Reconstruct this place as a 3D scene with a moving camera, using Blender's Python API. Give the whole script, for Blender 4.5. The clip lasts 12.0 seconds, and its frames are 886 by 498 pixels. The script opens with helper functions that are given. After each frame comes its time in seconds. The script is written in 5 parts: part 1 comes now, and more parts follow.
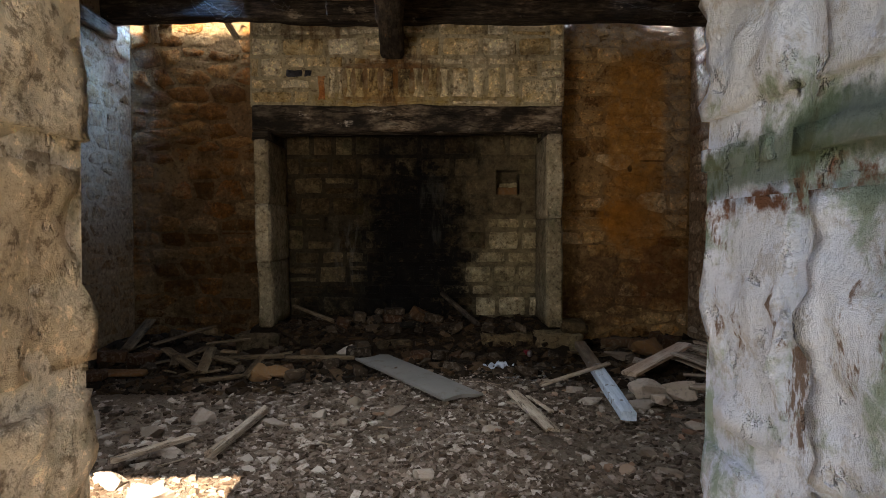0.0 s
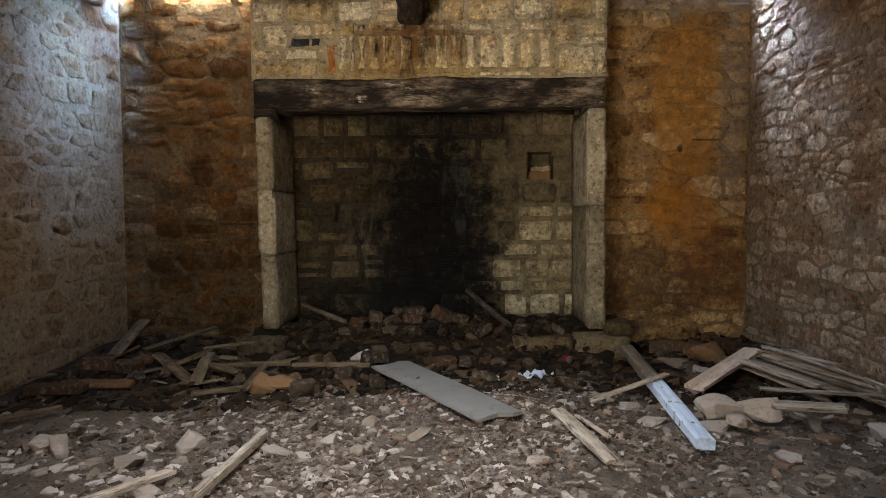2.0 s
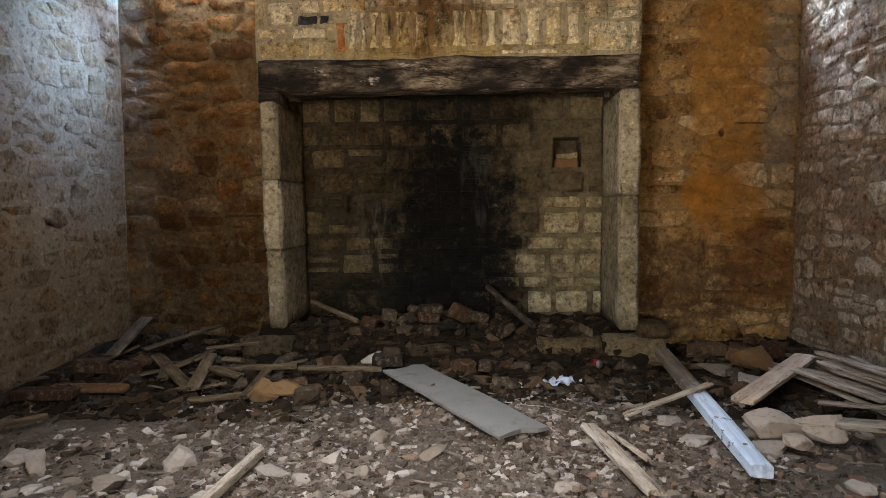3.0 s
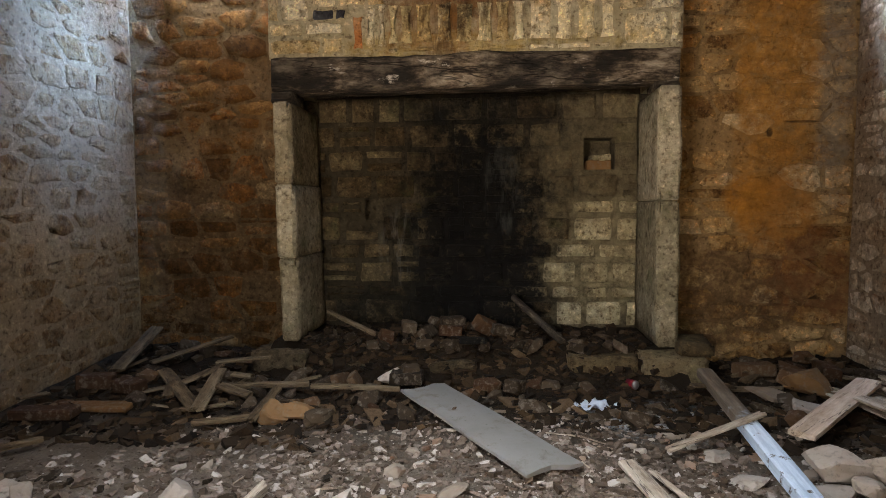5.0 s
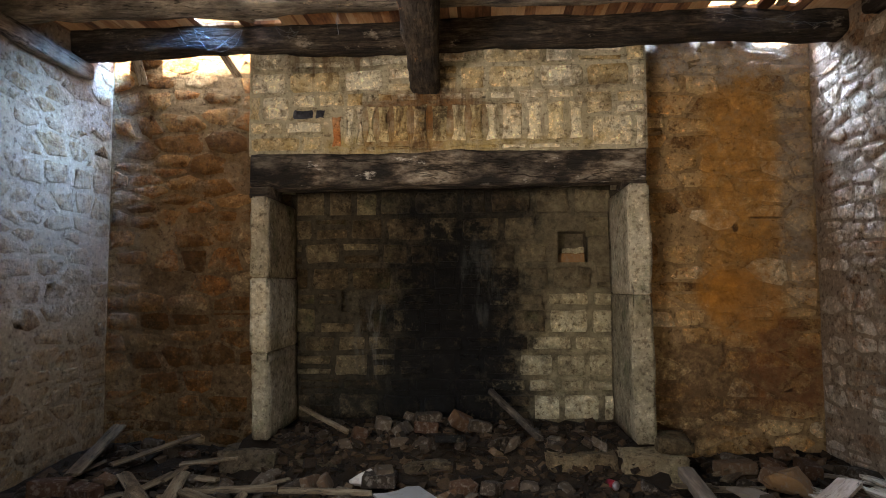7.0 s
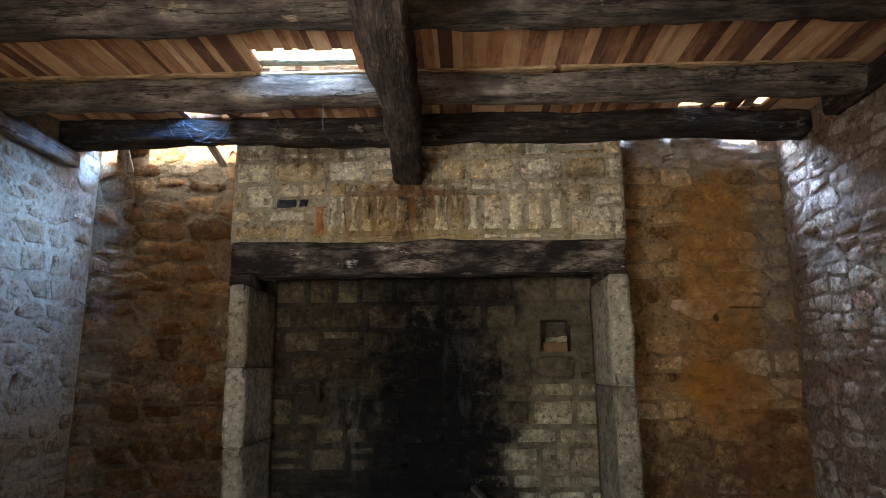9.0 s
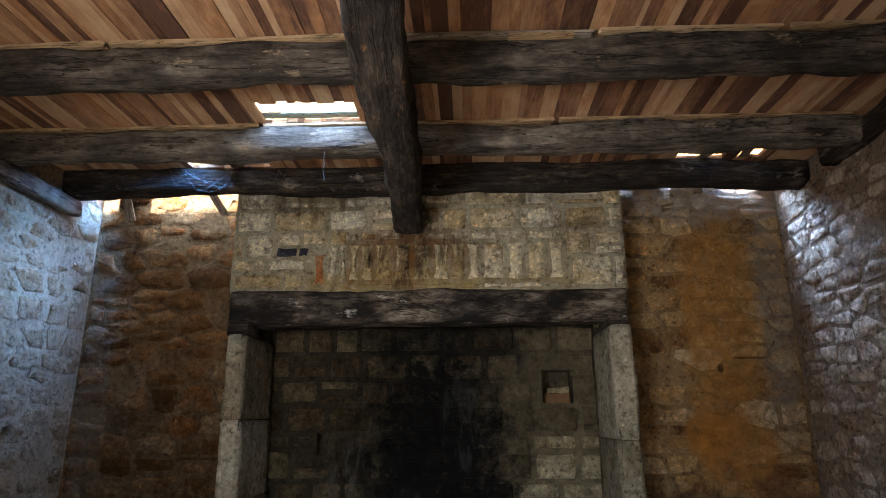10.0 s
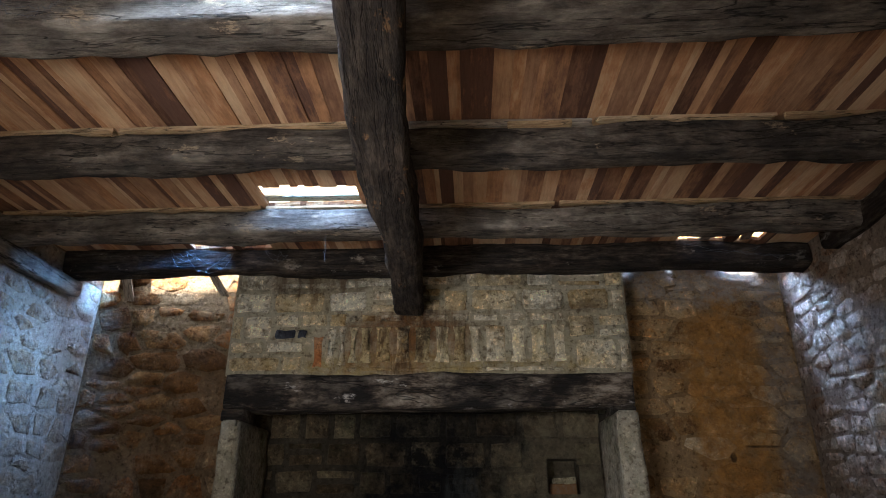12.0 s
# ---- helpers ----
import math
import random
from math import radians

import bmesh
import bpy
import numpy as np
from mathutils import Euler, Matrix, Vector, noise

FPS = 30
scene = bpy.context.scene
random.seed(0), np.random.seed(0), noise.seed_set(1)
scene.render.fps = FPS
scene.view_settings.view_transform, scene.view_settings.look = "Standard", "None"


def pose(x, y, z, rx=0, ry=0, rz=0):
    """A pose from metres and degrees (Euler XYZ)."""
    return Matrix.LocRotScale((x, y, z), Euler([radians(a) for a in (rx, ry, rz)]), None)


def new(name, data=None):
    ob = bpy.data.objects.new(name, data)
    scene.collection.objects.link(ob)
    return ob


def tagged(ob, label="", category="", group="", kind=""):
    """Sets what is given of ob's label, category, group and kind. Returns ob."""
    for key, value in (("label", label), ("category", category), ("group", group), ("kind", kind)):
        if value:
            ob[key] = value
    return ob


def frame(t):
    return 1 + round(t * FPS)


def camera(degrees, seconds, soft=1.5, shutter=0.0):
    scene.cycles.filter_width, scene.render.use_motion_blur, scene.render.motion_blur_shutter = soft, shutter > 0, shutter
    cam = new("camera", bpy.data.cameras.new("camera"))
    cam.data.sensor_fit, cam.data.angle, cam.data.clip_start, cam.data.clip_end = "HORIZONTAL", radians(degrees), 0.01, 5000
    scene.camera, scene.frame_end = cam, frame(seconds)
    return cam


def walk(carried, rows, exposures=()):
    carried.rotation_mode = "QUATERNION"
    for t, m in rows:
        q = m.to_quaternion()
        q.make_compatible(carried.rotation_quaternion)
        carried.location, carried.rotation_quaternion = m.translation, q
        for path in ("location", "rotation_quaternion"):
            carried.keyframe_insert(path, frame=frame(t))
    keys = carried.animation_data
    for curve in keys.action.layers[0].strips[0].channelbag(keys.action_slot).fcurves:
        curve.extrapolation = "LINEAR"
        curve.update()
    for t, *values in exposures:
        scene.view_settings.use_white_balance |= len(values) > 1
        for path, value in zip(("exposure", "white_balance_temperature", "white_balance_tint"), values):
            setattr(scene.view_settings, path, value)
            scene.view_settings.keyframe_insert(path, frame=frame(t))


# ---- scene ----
cam = camera(72.4, 12.0, soft=1.0)
METRES, EYE, TILT, LEAN, TURN = 1.65, 1.25, -2.0, 0.0, 0.0
ROWS = [
    (0.0, 0.0, 0.0, 0.0, 0.0, 0.0, -0.0),
    (0.5, -0.0231, 0.0977, -0.0065, 0.61, -0.1, 0.01),
    (1.0, -0.0568, 0.2126, 0.0066, 0.89, -0.21, 0.12),
    (1.5, -0.0664, 0.3002, 0.0077, 1.03, -0.37, 0.08),
    (2.0, -0.0647, 0.4012, 0.0014, 1.28, -0.82, 0.22),
    (2.5, -0.0523, 0.53, 0.0078, 1.81, -1.32, 0.38),
    (3.0, -0.0551, 0.629, 0.0173, 3.31, -1.77, 0.23),
    (5.0, -0.0598, 0.8138, 0.0636, 5.61, -2.02, 0.12),
    (5.5, -0.056, 0.8208, 0.0752, 5.56, -1.31, 0.13),
    (6.0, -0.0526, 0.8223, 0.0918, 5.26, 0.7, 0.05),
    (6.5, -0.0488, 0.8191, 0.1072, 4.48, 3.13, 0.16),
    (7.0, -0.0378, 0.8111, 0.1186, 3.77, 5.64, 0.17),
    (7.5, -0.0261, 0.8091, 0.1292, 3.17, 7.86, 0.17),
    (9.5, -0.0213, 0.8189, 0.1705, 2.31, 15.16, 0.11),
    (10.0, -0.0192, 0.8207, 0.1803, 2.41, 17.45, 0.08),
    (10.5, -0.0183, 0.8219, 0.1887, 2.48, 19.64, 0.02),
    (11.0, -0.0174, 0.8249, 0.1946, 2.5, 21.37, -0.03),
    (11.5, -0.0163, 0.8297, 0.202, 2.51, 22.91, -0.08),
    (12.0, -0.0163, 0.8336, 0.2105, 2.52, 24.67, -0.14),
]

EXPOSURES = [(0.0, 3.45, 6800, 12), (0.6, 3.7, 6800, 12), (1.2, 4.5, 6800, 12), (1.6, 4.48, 6800, 12), (2.5, 4.65, 6800, 12), (5.0, 4.8, 6800, 12), (6.5, 4.85, 6600, 12), (7.5, 4.7, 6050, 11), (9.5, 4.3, 5550, 10), (12.0, 3.98, 5200, 10)]
walk(cam, [(t, pose(0, 0, EYE, TILT, LEAN, TURN) @ pose(METRES * x, METRES * y, METRES * z, 90 + pitch, roll, yaw)) for t, x, y, z, yaw, pitch, roll in ROWS], EXPOSURES)

# ---- light ----
SUN_ELEVATION, SUN_AWAY = 40.0, 0.0  # the sun stands behind the walker
world = bpy.data.worlds.new("sky")
scene.world = world
world.use_nodes = True
sky = world.node_tree.nodes.new("ShaderNodeTexSky")
sky.sky_type, sky.sun_disc = "NISHITA", False
sky.sun_elevation, sky.sun_rotation = radians(SUN_ELEVATION), radians(180 - SUN_AWAY)
world.node_tree.links.new(sky.outputs[0], world.node_tree.nodes["Background"].inputs[0])
world.node_tree.nodes["Background"].inputs[1].default_value = 0.04
sun = new("sun", bpy.data.lights.new("sun", "SUN"))
sun.data.energy, sun.data.angle, sun.data.color = 5.0, radians(0.5), (1.0, 0.87, 0.70)
sun.matrix_world = pose(0, 0, 12, 90 - SUN_ELEVATION, 0, SUN_AWAY)


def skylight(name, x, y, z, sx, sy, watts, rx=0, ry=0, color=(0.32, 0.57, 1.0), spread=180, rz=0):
    """An area lamp added at an opening to stand in for sky light there."""
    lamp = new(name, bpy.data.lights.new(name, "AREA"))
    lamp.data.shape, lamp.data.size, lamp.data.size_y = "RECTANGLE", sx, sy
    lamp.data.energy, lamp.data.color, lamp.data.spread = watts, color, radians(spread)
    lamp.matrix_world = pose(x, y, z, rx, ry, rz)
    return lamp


BLUE = (0.22, 0.47, 1.0)
skylight("skylight_hole", -1.0, 4.74, 3.38, 0.6, 0.22, 0.55, 12, -8, (0.42, 0.63, 1.0), 160)
skylight("skylight_gap", -1.8, 5.42, 3.38, 0.4, 0.2, 1.1, 0, 57, BLUE, 60)
skylight("skylight_back", -2.35, 6.0, 3.38, 0.8, 0.2, 0.5, 0, 0, (0.9, 0.95, 1.0))
skylight("skylight_slit", -3.06, 6.03, 3.37, 0.05, 0.10, 0.35, 0, 12, BLUE, 70)
skylight("skylight_corner", 2.30, 6.10, 3.36, 0.2, 0.08, 0.42, -33, -8, (0.46, 0.66, 1.0), 55)
# Added lamp at a nearly closed slit; brightens the wall top below it.
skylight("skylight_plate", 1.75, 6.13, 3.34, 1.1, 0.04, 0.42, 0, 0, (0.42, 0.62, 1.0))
skylight("skylight_side", -0.95, 2.66, 3.38, 0.8, 0.5, 3.1, 10, -18, (0.72, 0.85, 1.0), 105)
# Aimed up and right, to brighten the hood and right back wall.
skylight("skylight_window", -1.6, 0.80, 1.66, 1.0, 0.9, 1.7, 107, 0, (1.0, 0.95, 0.88), 85, -23)
skylight("skylight_door", -0.08, -0.35, 1.25, 1.5, 2.1, 1.4, 90, 0, (1.0, 0.93, 0.84))


# ---- materials ----
class Mat:
    """A small builder of node materials."""

    def __init__(self, name, rough=0.9, metal=0.0, local=False):
        self.m = bpy.data.materials.new(name)
        self.m.use_nodes = True
        self.t = self.m.node_tree
        self.b = self.t.nodes["Principled BSDF"]
        self.b.inputs["Roughness"].default_value, self.b.inputs["Metallic"].default_value = rough, metal
        self.b.inputs["Specular IOR Level"].default_value = 0.14
        if local:
            self.p = self.t.nodes.new("ShaderNodeTexCoord").outputs["Object"]
        else:
            self.p = self.t.nodes.new("ShaderNodeNewGeometry").outputs["Position"]

    def put(self, socket, value):
        if isinstance(value, bpy.types.NodeSocket):
            self.t.links.new(value, socket)
        elif isinstance(value, tuple) and len(value) == 3 and socket.type == "RGBA":
            socket.default_value = (*value, 1)
        else:
            socket.default_value = value

    def at(self, scale=(1, 1, 1), offset=(0, 0, 0)):
        n = self.t.nodes.new("ShaderNodeMapping")
        self.put(n.inputs["Vector"], self.p)
        n.inputs["Scale"].default_value, n.inputs["Location"].default_value = scale, offset
        return n.outputs[0]

    def noise(self, scale, detail=5.0, rough=0.6, stretch=(1, 1, 1), offset=(0, 0, 0), warp=0.0):
        n = self.t.nodes.new("ShaderNodeTexNoise")
        self.put(n.inputs["Vector"], self.at(stretch, offset))
        n.inputs["Scale"].default_value, n.inputs["Detail"].default_value = scale, detail
        n.inputs["Roughness"].default_value, n.inputs["Distortion"].default_value = rough, warp
        return n.outputs["Fac"]

    def cells(self, scale, feature="F1", stretch=(1, 1, 1)):
        n = self.t.nodes.new("ShaderNodeTexVoronoi")
        n.feature = feature
        self.put(n.inputs["Vector"], self.at(stretch))
        n.inputs["Scale"].default_value = scale
        return n.outputs["Distance"]

    def axis(self, i):
        n = self.t.nodes.new("ShaderNodeSeparateXYZ")
        self.put(n.inputs[0], self.p)
        return n.outputs[i]

    def calc(self, op, a, b=0.0, c=0.0):
        n = self.t.nodes.new("ShaderNodeMath")
        n.operation = op
        for s, v in zip(n.inputs, (a, b, c)):
            self.put(s, v)
        return n.outputs[0]

    def band(self, v, a, b, lo=0.0, hi=1.0):
        n = self.t.nodes.new("ShaderNodeMapRange")
        n.interpolation_type = "SMOOTHSTEP"
        for s, x in zip(n.inputs, (v, a, b, lo, hi)):
            self.put(s, x)
        return n.outputs[0]

    def mix(self, f, a, b, mode="MIX"):
        n = self.t.nodes.new("ShaderNodeMix")
        n.data_type, n.blend_type = "RGBA", mode
        self.put(n.inputs[0], f)
        self.put(n.inputs[6], a)
        self.put(n.inputs[7], b)
        return n.outputs[2]

    def ramp(self, f, stops):
        n = self.t.nodes.new("ShaderNodeValToRGB")
        e = n.color_ramp.elements
        while len(e) < len(stops):
            e.new(0.5)
        for el, (x, c) in zip(e, stops):
            el.position, el.color = x, (*c, 1)
        self.put(n.inputs[0], f)
        return n.outputs[0]

    def each(self):
        return self.t.nodes.new("ShaderNodeObjectInfo").outputs["Random"]

    def island(self):
        return self.t.nodes.new("ShaderNodeNewGeometry").outputs["Random Per Island"]

    def done(self, color, height=None, strength=0.5, dist=0.01, rough=None):
        self.put(self.b.inputs["Base Color"], color)
        if rough is not None:
            self.put(self.b.inputs["Roughness"], rough)
        if height is not None:
            n = self.t.nodes.new("ShaderNodeBump")
            n.inputs["Strength"].default_value, n.inputs["Distance"].default_value = strength, dist
            self.put(n.inputs["Height"], height)
            self.put(self.b.inputs["Normal"], n.outputs[0])
        return self.m


def ellipse(k, x, z, rx, rz, edge=0.35, wob=0.5, seed=0.0):
    """A patch with an uneven outline on a wall that faces the room along y."""
    dx = k.calc("DIVIDE", k.calc("SUBTRACT", k.axis(0), x), rx)
    dz = k.calc("DIVIDE", k.calc("SUBTRACT", k.axis(2), z), rz)
    r = k.calc("SQRT", k.calc("ADD", k.calc("MULTIPLY", dx, dx), k.calc("MULTIPLY", dz, dz)))
    r = k.calc("ADD", r, k.calc("MULTIPLY", k.calc("SUBTRACT", k.noise(3.6, 10, 0.74, offset=(seed, 0, seed)), 0.5), wob * 3.0))
    return k.band(r, 1.0 + edge, 1.0 - edge)


def stone_relief(k, fine=1.0):
    a = k.calc("MULTIPLY", k.noise(11, 9, 0.78), 1.0)
    b = k.calc("MULTIPLY", k.noise(34, 6, 0.78), 0.45 * fine)
    c = k.calc("MULTIPLY", k.band(k.noise(16, 5, 0.65, offset=(2, 5, 1)), 0.40, 0.32), -0.7)
    return k.calc("ADD", k.calc("ADD", a, b), c)


def sandstone(name, stops, stain=(), mortar=None, moss=0.0, relief=1.0, spread=0.5, smear=None, crust=0.5, smeared=(0.48, 0.59), drips=()):
    """Weathered rubble stone; with mortar given, the bedding between the stones. smear: mortar left on the stones' faces; drips: streaks run down."""
    k = Mat(name, 0.92)
    own = k.calc("FRACT", k.calc("ADD", k.each(), k.island())) if mortar is None else k.noise(1.3, 3, 0.5)
    f = k.calc("ADD", k.calc("MULTIPLY", own, spread), k.calc("MULTIPLY", k.band(k.noise(5.5, 8, 0.75), 0.28, 0.72), 1 - spread))
    c = k.ramp(f, stops)
    c = k.mix(k.calc("MULTIPLY", k.band(k.noise(24, 6, 0.8), 0.52, 0.66), crust), c, k.mix(1.0, c, (1.9, 1.85, 1.75), "MULTIPLY"))
    c = k.mix(k.calc("MULTIPLY", k.band(k.noise(12, 7, 0.75, offset=(3, 1, 2)), 0.52, 0.64), 0.75), c, k.mix(1.0, c, (0.36, 0.31, 0.27), "MULTIPLY"))
    if mortar is not None:
        c = k.mix(k.band(k.noise(3.4, 8, 0.7, offset=(9, 4, 1)), 0.34, 0.56, 0.35, 1.0), c, mortar)
    if smear is not None:
        c = k.mix(k.band(k.noise(5.2, 10, 0.78, offset=(1, 8, 3)), *smeared, 0.0, 0.8), c, smear)
    if moss:
        c = k.mix(k.calc("MULTIPLY", k.band(k.noise(3.2, 7, 0.7, offset=(5, 5, 0)), 0.52, 0.68), moss), c, (0.07, 0.085, 0.03))
    speck = k.noise(26, 7, 0.75, offset=(7, 2, 9))
    c = k.mix(k.band(speck, 0.47, 0.38, 0.0, 0.85), c, k.mix(1.0, c, (0.36, 0.32, 0.29), "MULTIPLY"))
    c = k.mix(k.band(speck, 0.55, 0.64, 0.0, 0.65), c, k.mix(1.0, c, (1.9, 1.85, 1.8), "MULTIPLY"))
    for color, x, z, rx, rz, amount, wob in stain:
        tone = k.mix(k.band(k.noise(9, 7, 0.75, offset=(x, 3, z)), 0.3, 0.7), color, k.mix(1.0, color, (0.45, 0.42, 0.4), "MULTIPLY"))
        broken = k.band(k.noise(13, 8, 0.78, offset=(z, x, 5)), 0.36, 0.56, 0.35 if amount < 1 else 0.6, 1.0)
        c = k.mix(k.calc("MINIMUM", k.calc("MULTIPLY", k.calc("MULTIPLY", ellipse(k, x, z, rx, rz, 0.3 if amount < 1.1 else 0.7, wob, x + z), broken), amount), 0.98), c, tone)
    for color, x, z, rx, rz, amount in drips:
        runs = k.band(k.noise(3.0, 6, 0.65, stretch=(4.5, 1, 0.9), offset=(x, 0, z), warp=0.5), 0.46, 0.66)
        c = k.mix(k.calc("MULTIPLY", k.calc("MULTIPLY", runs, ellipse(k, x, z, rx, rz, 0.4, 0.35, x)), amount), c, color)
    return k.done(c, stone_relief(k), relief, 0.05)


TAN = [(0.15, (0.14, 0.075, 0.030)), (0.4, (0.22, 0.135, 0.062)), (0.6, (0.30, 0.205, 0.115)), (0.85, (0.19, 0.11, 0.05))]
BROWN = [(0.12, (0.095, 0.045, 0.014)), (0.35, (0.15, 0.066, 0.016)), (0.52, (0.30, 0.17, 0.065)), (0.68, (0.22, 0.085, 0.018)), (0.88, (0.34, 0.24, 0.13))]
PALE = [(0.2, (0.24, 0.18, 0.09)), (0.5, (0.38, 0.30, 0.16)), (0.8, (0.46, 0.38, 0.24))]
# Stains of the wall; the pale patch at z 3.25 paints in light from above.
OCHRE_STAINS_AND_GLOW = [((0.15, 0.08, 0.034), 1.5, 0.6, 0.65, 0.42, 0.8, 0.8), ((0.66, 0.31, 0.06), 1.92, 2.25, 0.30, 0.85, 0.8, 0.45), ((0.60, 0.26, 0.05), 1.95, 1.25, 0.30, 0.28, 0.75, 0.5),
                ((0.24, 0.085, 0.026), 2.24, 0.78, 0.36, 0.32, 0.65, 0.9), ((0.64, 0.28, 0.045), 1.75, 1.36, 0.17, 0.19, 0.95, 0.18), ((0.42, 0.38, 0.32), 2.35, 2.2, 0.13, 0.8, 0.55, 0.9), ((0.50, 0.47, 0.42), 1.8, 3.25, 0.8, 0.22, 0.6, 0.9),
                # A crack and a hole, their darkness painted on the flat wall.
                ((0.030, 0.018, 0.010), 2.12, 1.925, 0.12, 0.009, 0.75, 0.25), ((0.030, 0.018, 0.010), 1.89, 1.85, 0.022, 0.035, 0.8, 0.2)]
# Left of the chimney: a dark patch low down and two lighter ones.
BACK_PATCHES = [((0.05, 0.022, 0.006), -2.3, 0.95, 0.75, 0.8, 0.6, 0.9), ((0.26, 0.115, 0.028), -2.35, 2.2, 0.55, 0.5, 0.35, 0.8), ((0.26, 0.22, 0.17), -2.98, 1.6, 0.12, 1.2, 0.4, 0.8)]
LIMEWASH = [((0.42, 0.345, 0.20), 0.64, 0.86, 0.42, 0.55, 0.8, 0.6), ((0.26, 0.21, 0.125), 0.66, 1.6, 0.6, 0.6, 0.7, 0.9)]
SOOT = [((0.007, 0.006, 0.006), -0.30, 0.95, 0.58, 1.4, 1.3, 0.9), ((0.014, 0.012, 0.010), -0.4, 2.2, 0.8, 0.22, 0.65, 0.8), ((0.011, 0.010, 0.008), -0.9, 0.42, 0.6, 0.25, 0.85, 0.6), ((0.03, 0.026, 0.016), -1.25, 0.9, 0.5, 0.6, 0.2, 1.1)]
STREAKS = [((0.40, 0.39, 0.36), -0.97, 0.95, 0.15, 0.30, 0.22), ((0.25, 0.25, 0.22), -0.08, 1.45, 0.16, 0.35, 0.15)]
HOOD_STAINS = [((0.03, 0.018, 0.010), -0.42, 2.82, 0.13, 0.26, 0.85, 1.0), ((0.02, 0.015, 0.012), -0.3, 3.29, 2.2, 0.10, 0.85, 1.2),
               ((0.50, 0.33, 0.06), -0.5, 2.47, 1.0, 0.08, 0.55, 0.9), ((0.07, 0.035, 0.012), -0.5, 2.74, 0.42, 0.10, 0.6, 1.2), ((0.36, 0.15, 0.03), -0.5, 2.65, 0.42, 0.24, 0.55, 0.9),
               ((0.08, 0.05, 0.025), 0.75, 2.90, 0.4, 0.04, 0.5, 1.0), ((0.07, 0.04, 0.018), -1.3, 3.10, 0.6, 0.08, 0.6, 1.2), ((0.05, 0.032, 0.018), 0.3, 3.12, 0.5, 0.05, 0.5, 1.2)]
DRIPS = [((0.06, 0.026, 0.009), -0.48, 2.66, 0.42, 0.28, 0.8), ((0.10, 0.05, 0.02), -1.1, 3.15, 0.45, 0.22, 0.7), ((0.14, 0.075, 0.03), 0.3, 2.75, 0.5, 0.25, 0.5)]
SIDE_MORTAR, RIGHT_MORTAR, BACK_MORTAR = (0.29, 0.22, 0.14), (0.29, 0.21, 0.14), (0.215, 0.145, 0.075)
M_SIDE = sandstone("side_wall_stone", TAN, moss=0.1, smear=SIDE_MORTAR, spread=0.5, smeared=(0.41, 0.58), relief=0.9)
M_SIDE_BED = sandstone("side_wall_mortar", [(0.2, (0.15, 0.095, 0.05)), (0.5, (0.24, 0.175, 0.11)), (0.8, (0.31, 0.245, 0.17))], mortar=SIDE_MORTAR, relief=0.7)
M_RIGHT = sandstone("pale_wall_stone", [(0.15, (0.24, 0.14, 0.075)), (0.4, (0.42, 0.32, 0.22)), (0.62, (0.56, 0.46, 0.35)), (0.85, (0.34, 0.20, 0.11))], smear=RIGHT_MORTAR, spread=0.6, crust=0.8, smeared=(0.52, 0.62), relief=0.9)
M_RIGHT_BED = sandstone("pale_wall_mortar", [(0.2, (0.20, 0.13, 0.075)), (0.5, (0.32, 0.235, 0.155)), (0.8, (0.43, 0.34, 0.245))], mortar=RIGHT_MORTAR)
M_BACK = sandstone("back_wall_stone", BROWN, BACK_PATCHES, moss=0.1, smear=BACK_MORTAR, spread=0.75, crust=0.9, smeared=(0.5, 0.6))
M_OCHRE = sandstone("ochre_wall_stone", [(0.12, (0.17, 0.085, 0.028)), (0.35, (0.42, 0.235, 0.082)), (0.52, (0.60, 0.41, 0.20)), (0.7, (0.47, 0.235, 0.065)), (0.9, (0.66, 0.52, 0.33))], OCHRE_STAINS_AND_GLOW, smear=(0.45, 0.29, 0.13), spread=0.75, crust=0.9, smeared=(0.50, 0.60))
M_OCHRE_BED = sandstone("ochre_wall_mortar", [(0.2, (0.06, 0.032, 0.013)), (0.5, (0.2, 0.11, 0.045)), (0.8, (0.4, 0.27, 0.14))], OCHRE_STAINS_AND_GLOW, mortar=(0.36, 0.225, 0.10))
M_BACK_BED = sandstone("back_wall_mortar", [(0.2, (0.035, 0.02, 0.009)), (0.5, (0.10, 0.06, 0.026)), (0.8, (0.2, 0.14, 0.08))], BACK_PATCHES, mortar=BACK_MORTAR)
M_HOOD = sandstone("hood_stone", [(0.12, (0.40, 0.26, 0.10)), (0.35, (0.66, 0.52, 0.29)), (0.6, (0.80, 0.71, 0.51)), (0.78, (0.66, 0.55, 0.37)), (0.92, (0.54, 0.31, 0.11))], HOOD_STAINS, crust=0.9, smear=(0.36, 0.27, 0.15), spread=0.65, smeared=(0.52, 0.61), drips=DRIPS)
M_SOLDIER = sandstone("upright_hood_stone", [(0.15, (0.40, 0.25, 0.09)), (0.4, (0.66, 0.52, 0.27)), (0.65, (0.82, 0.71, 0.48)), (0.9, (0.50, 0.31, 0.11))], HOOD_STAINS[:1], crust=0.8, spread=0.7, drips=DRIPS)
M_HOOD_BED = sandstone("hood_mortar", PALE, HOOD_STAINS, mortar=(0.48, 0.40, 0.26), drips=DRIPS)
M_FIRE = sandstone("firebox_stone", [(0.2, (0.042, 0.026, 0.011)), (0.5, (0.105, 0.073, 0.038)), (0.8, (0.20, 0.155, 0.085))], LIMEWASH[1:] + SOOT, moss=0.4, crust=1.0, spread=0.55, drips=STREAKS)
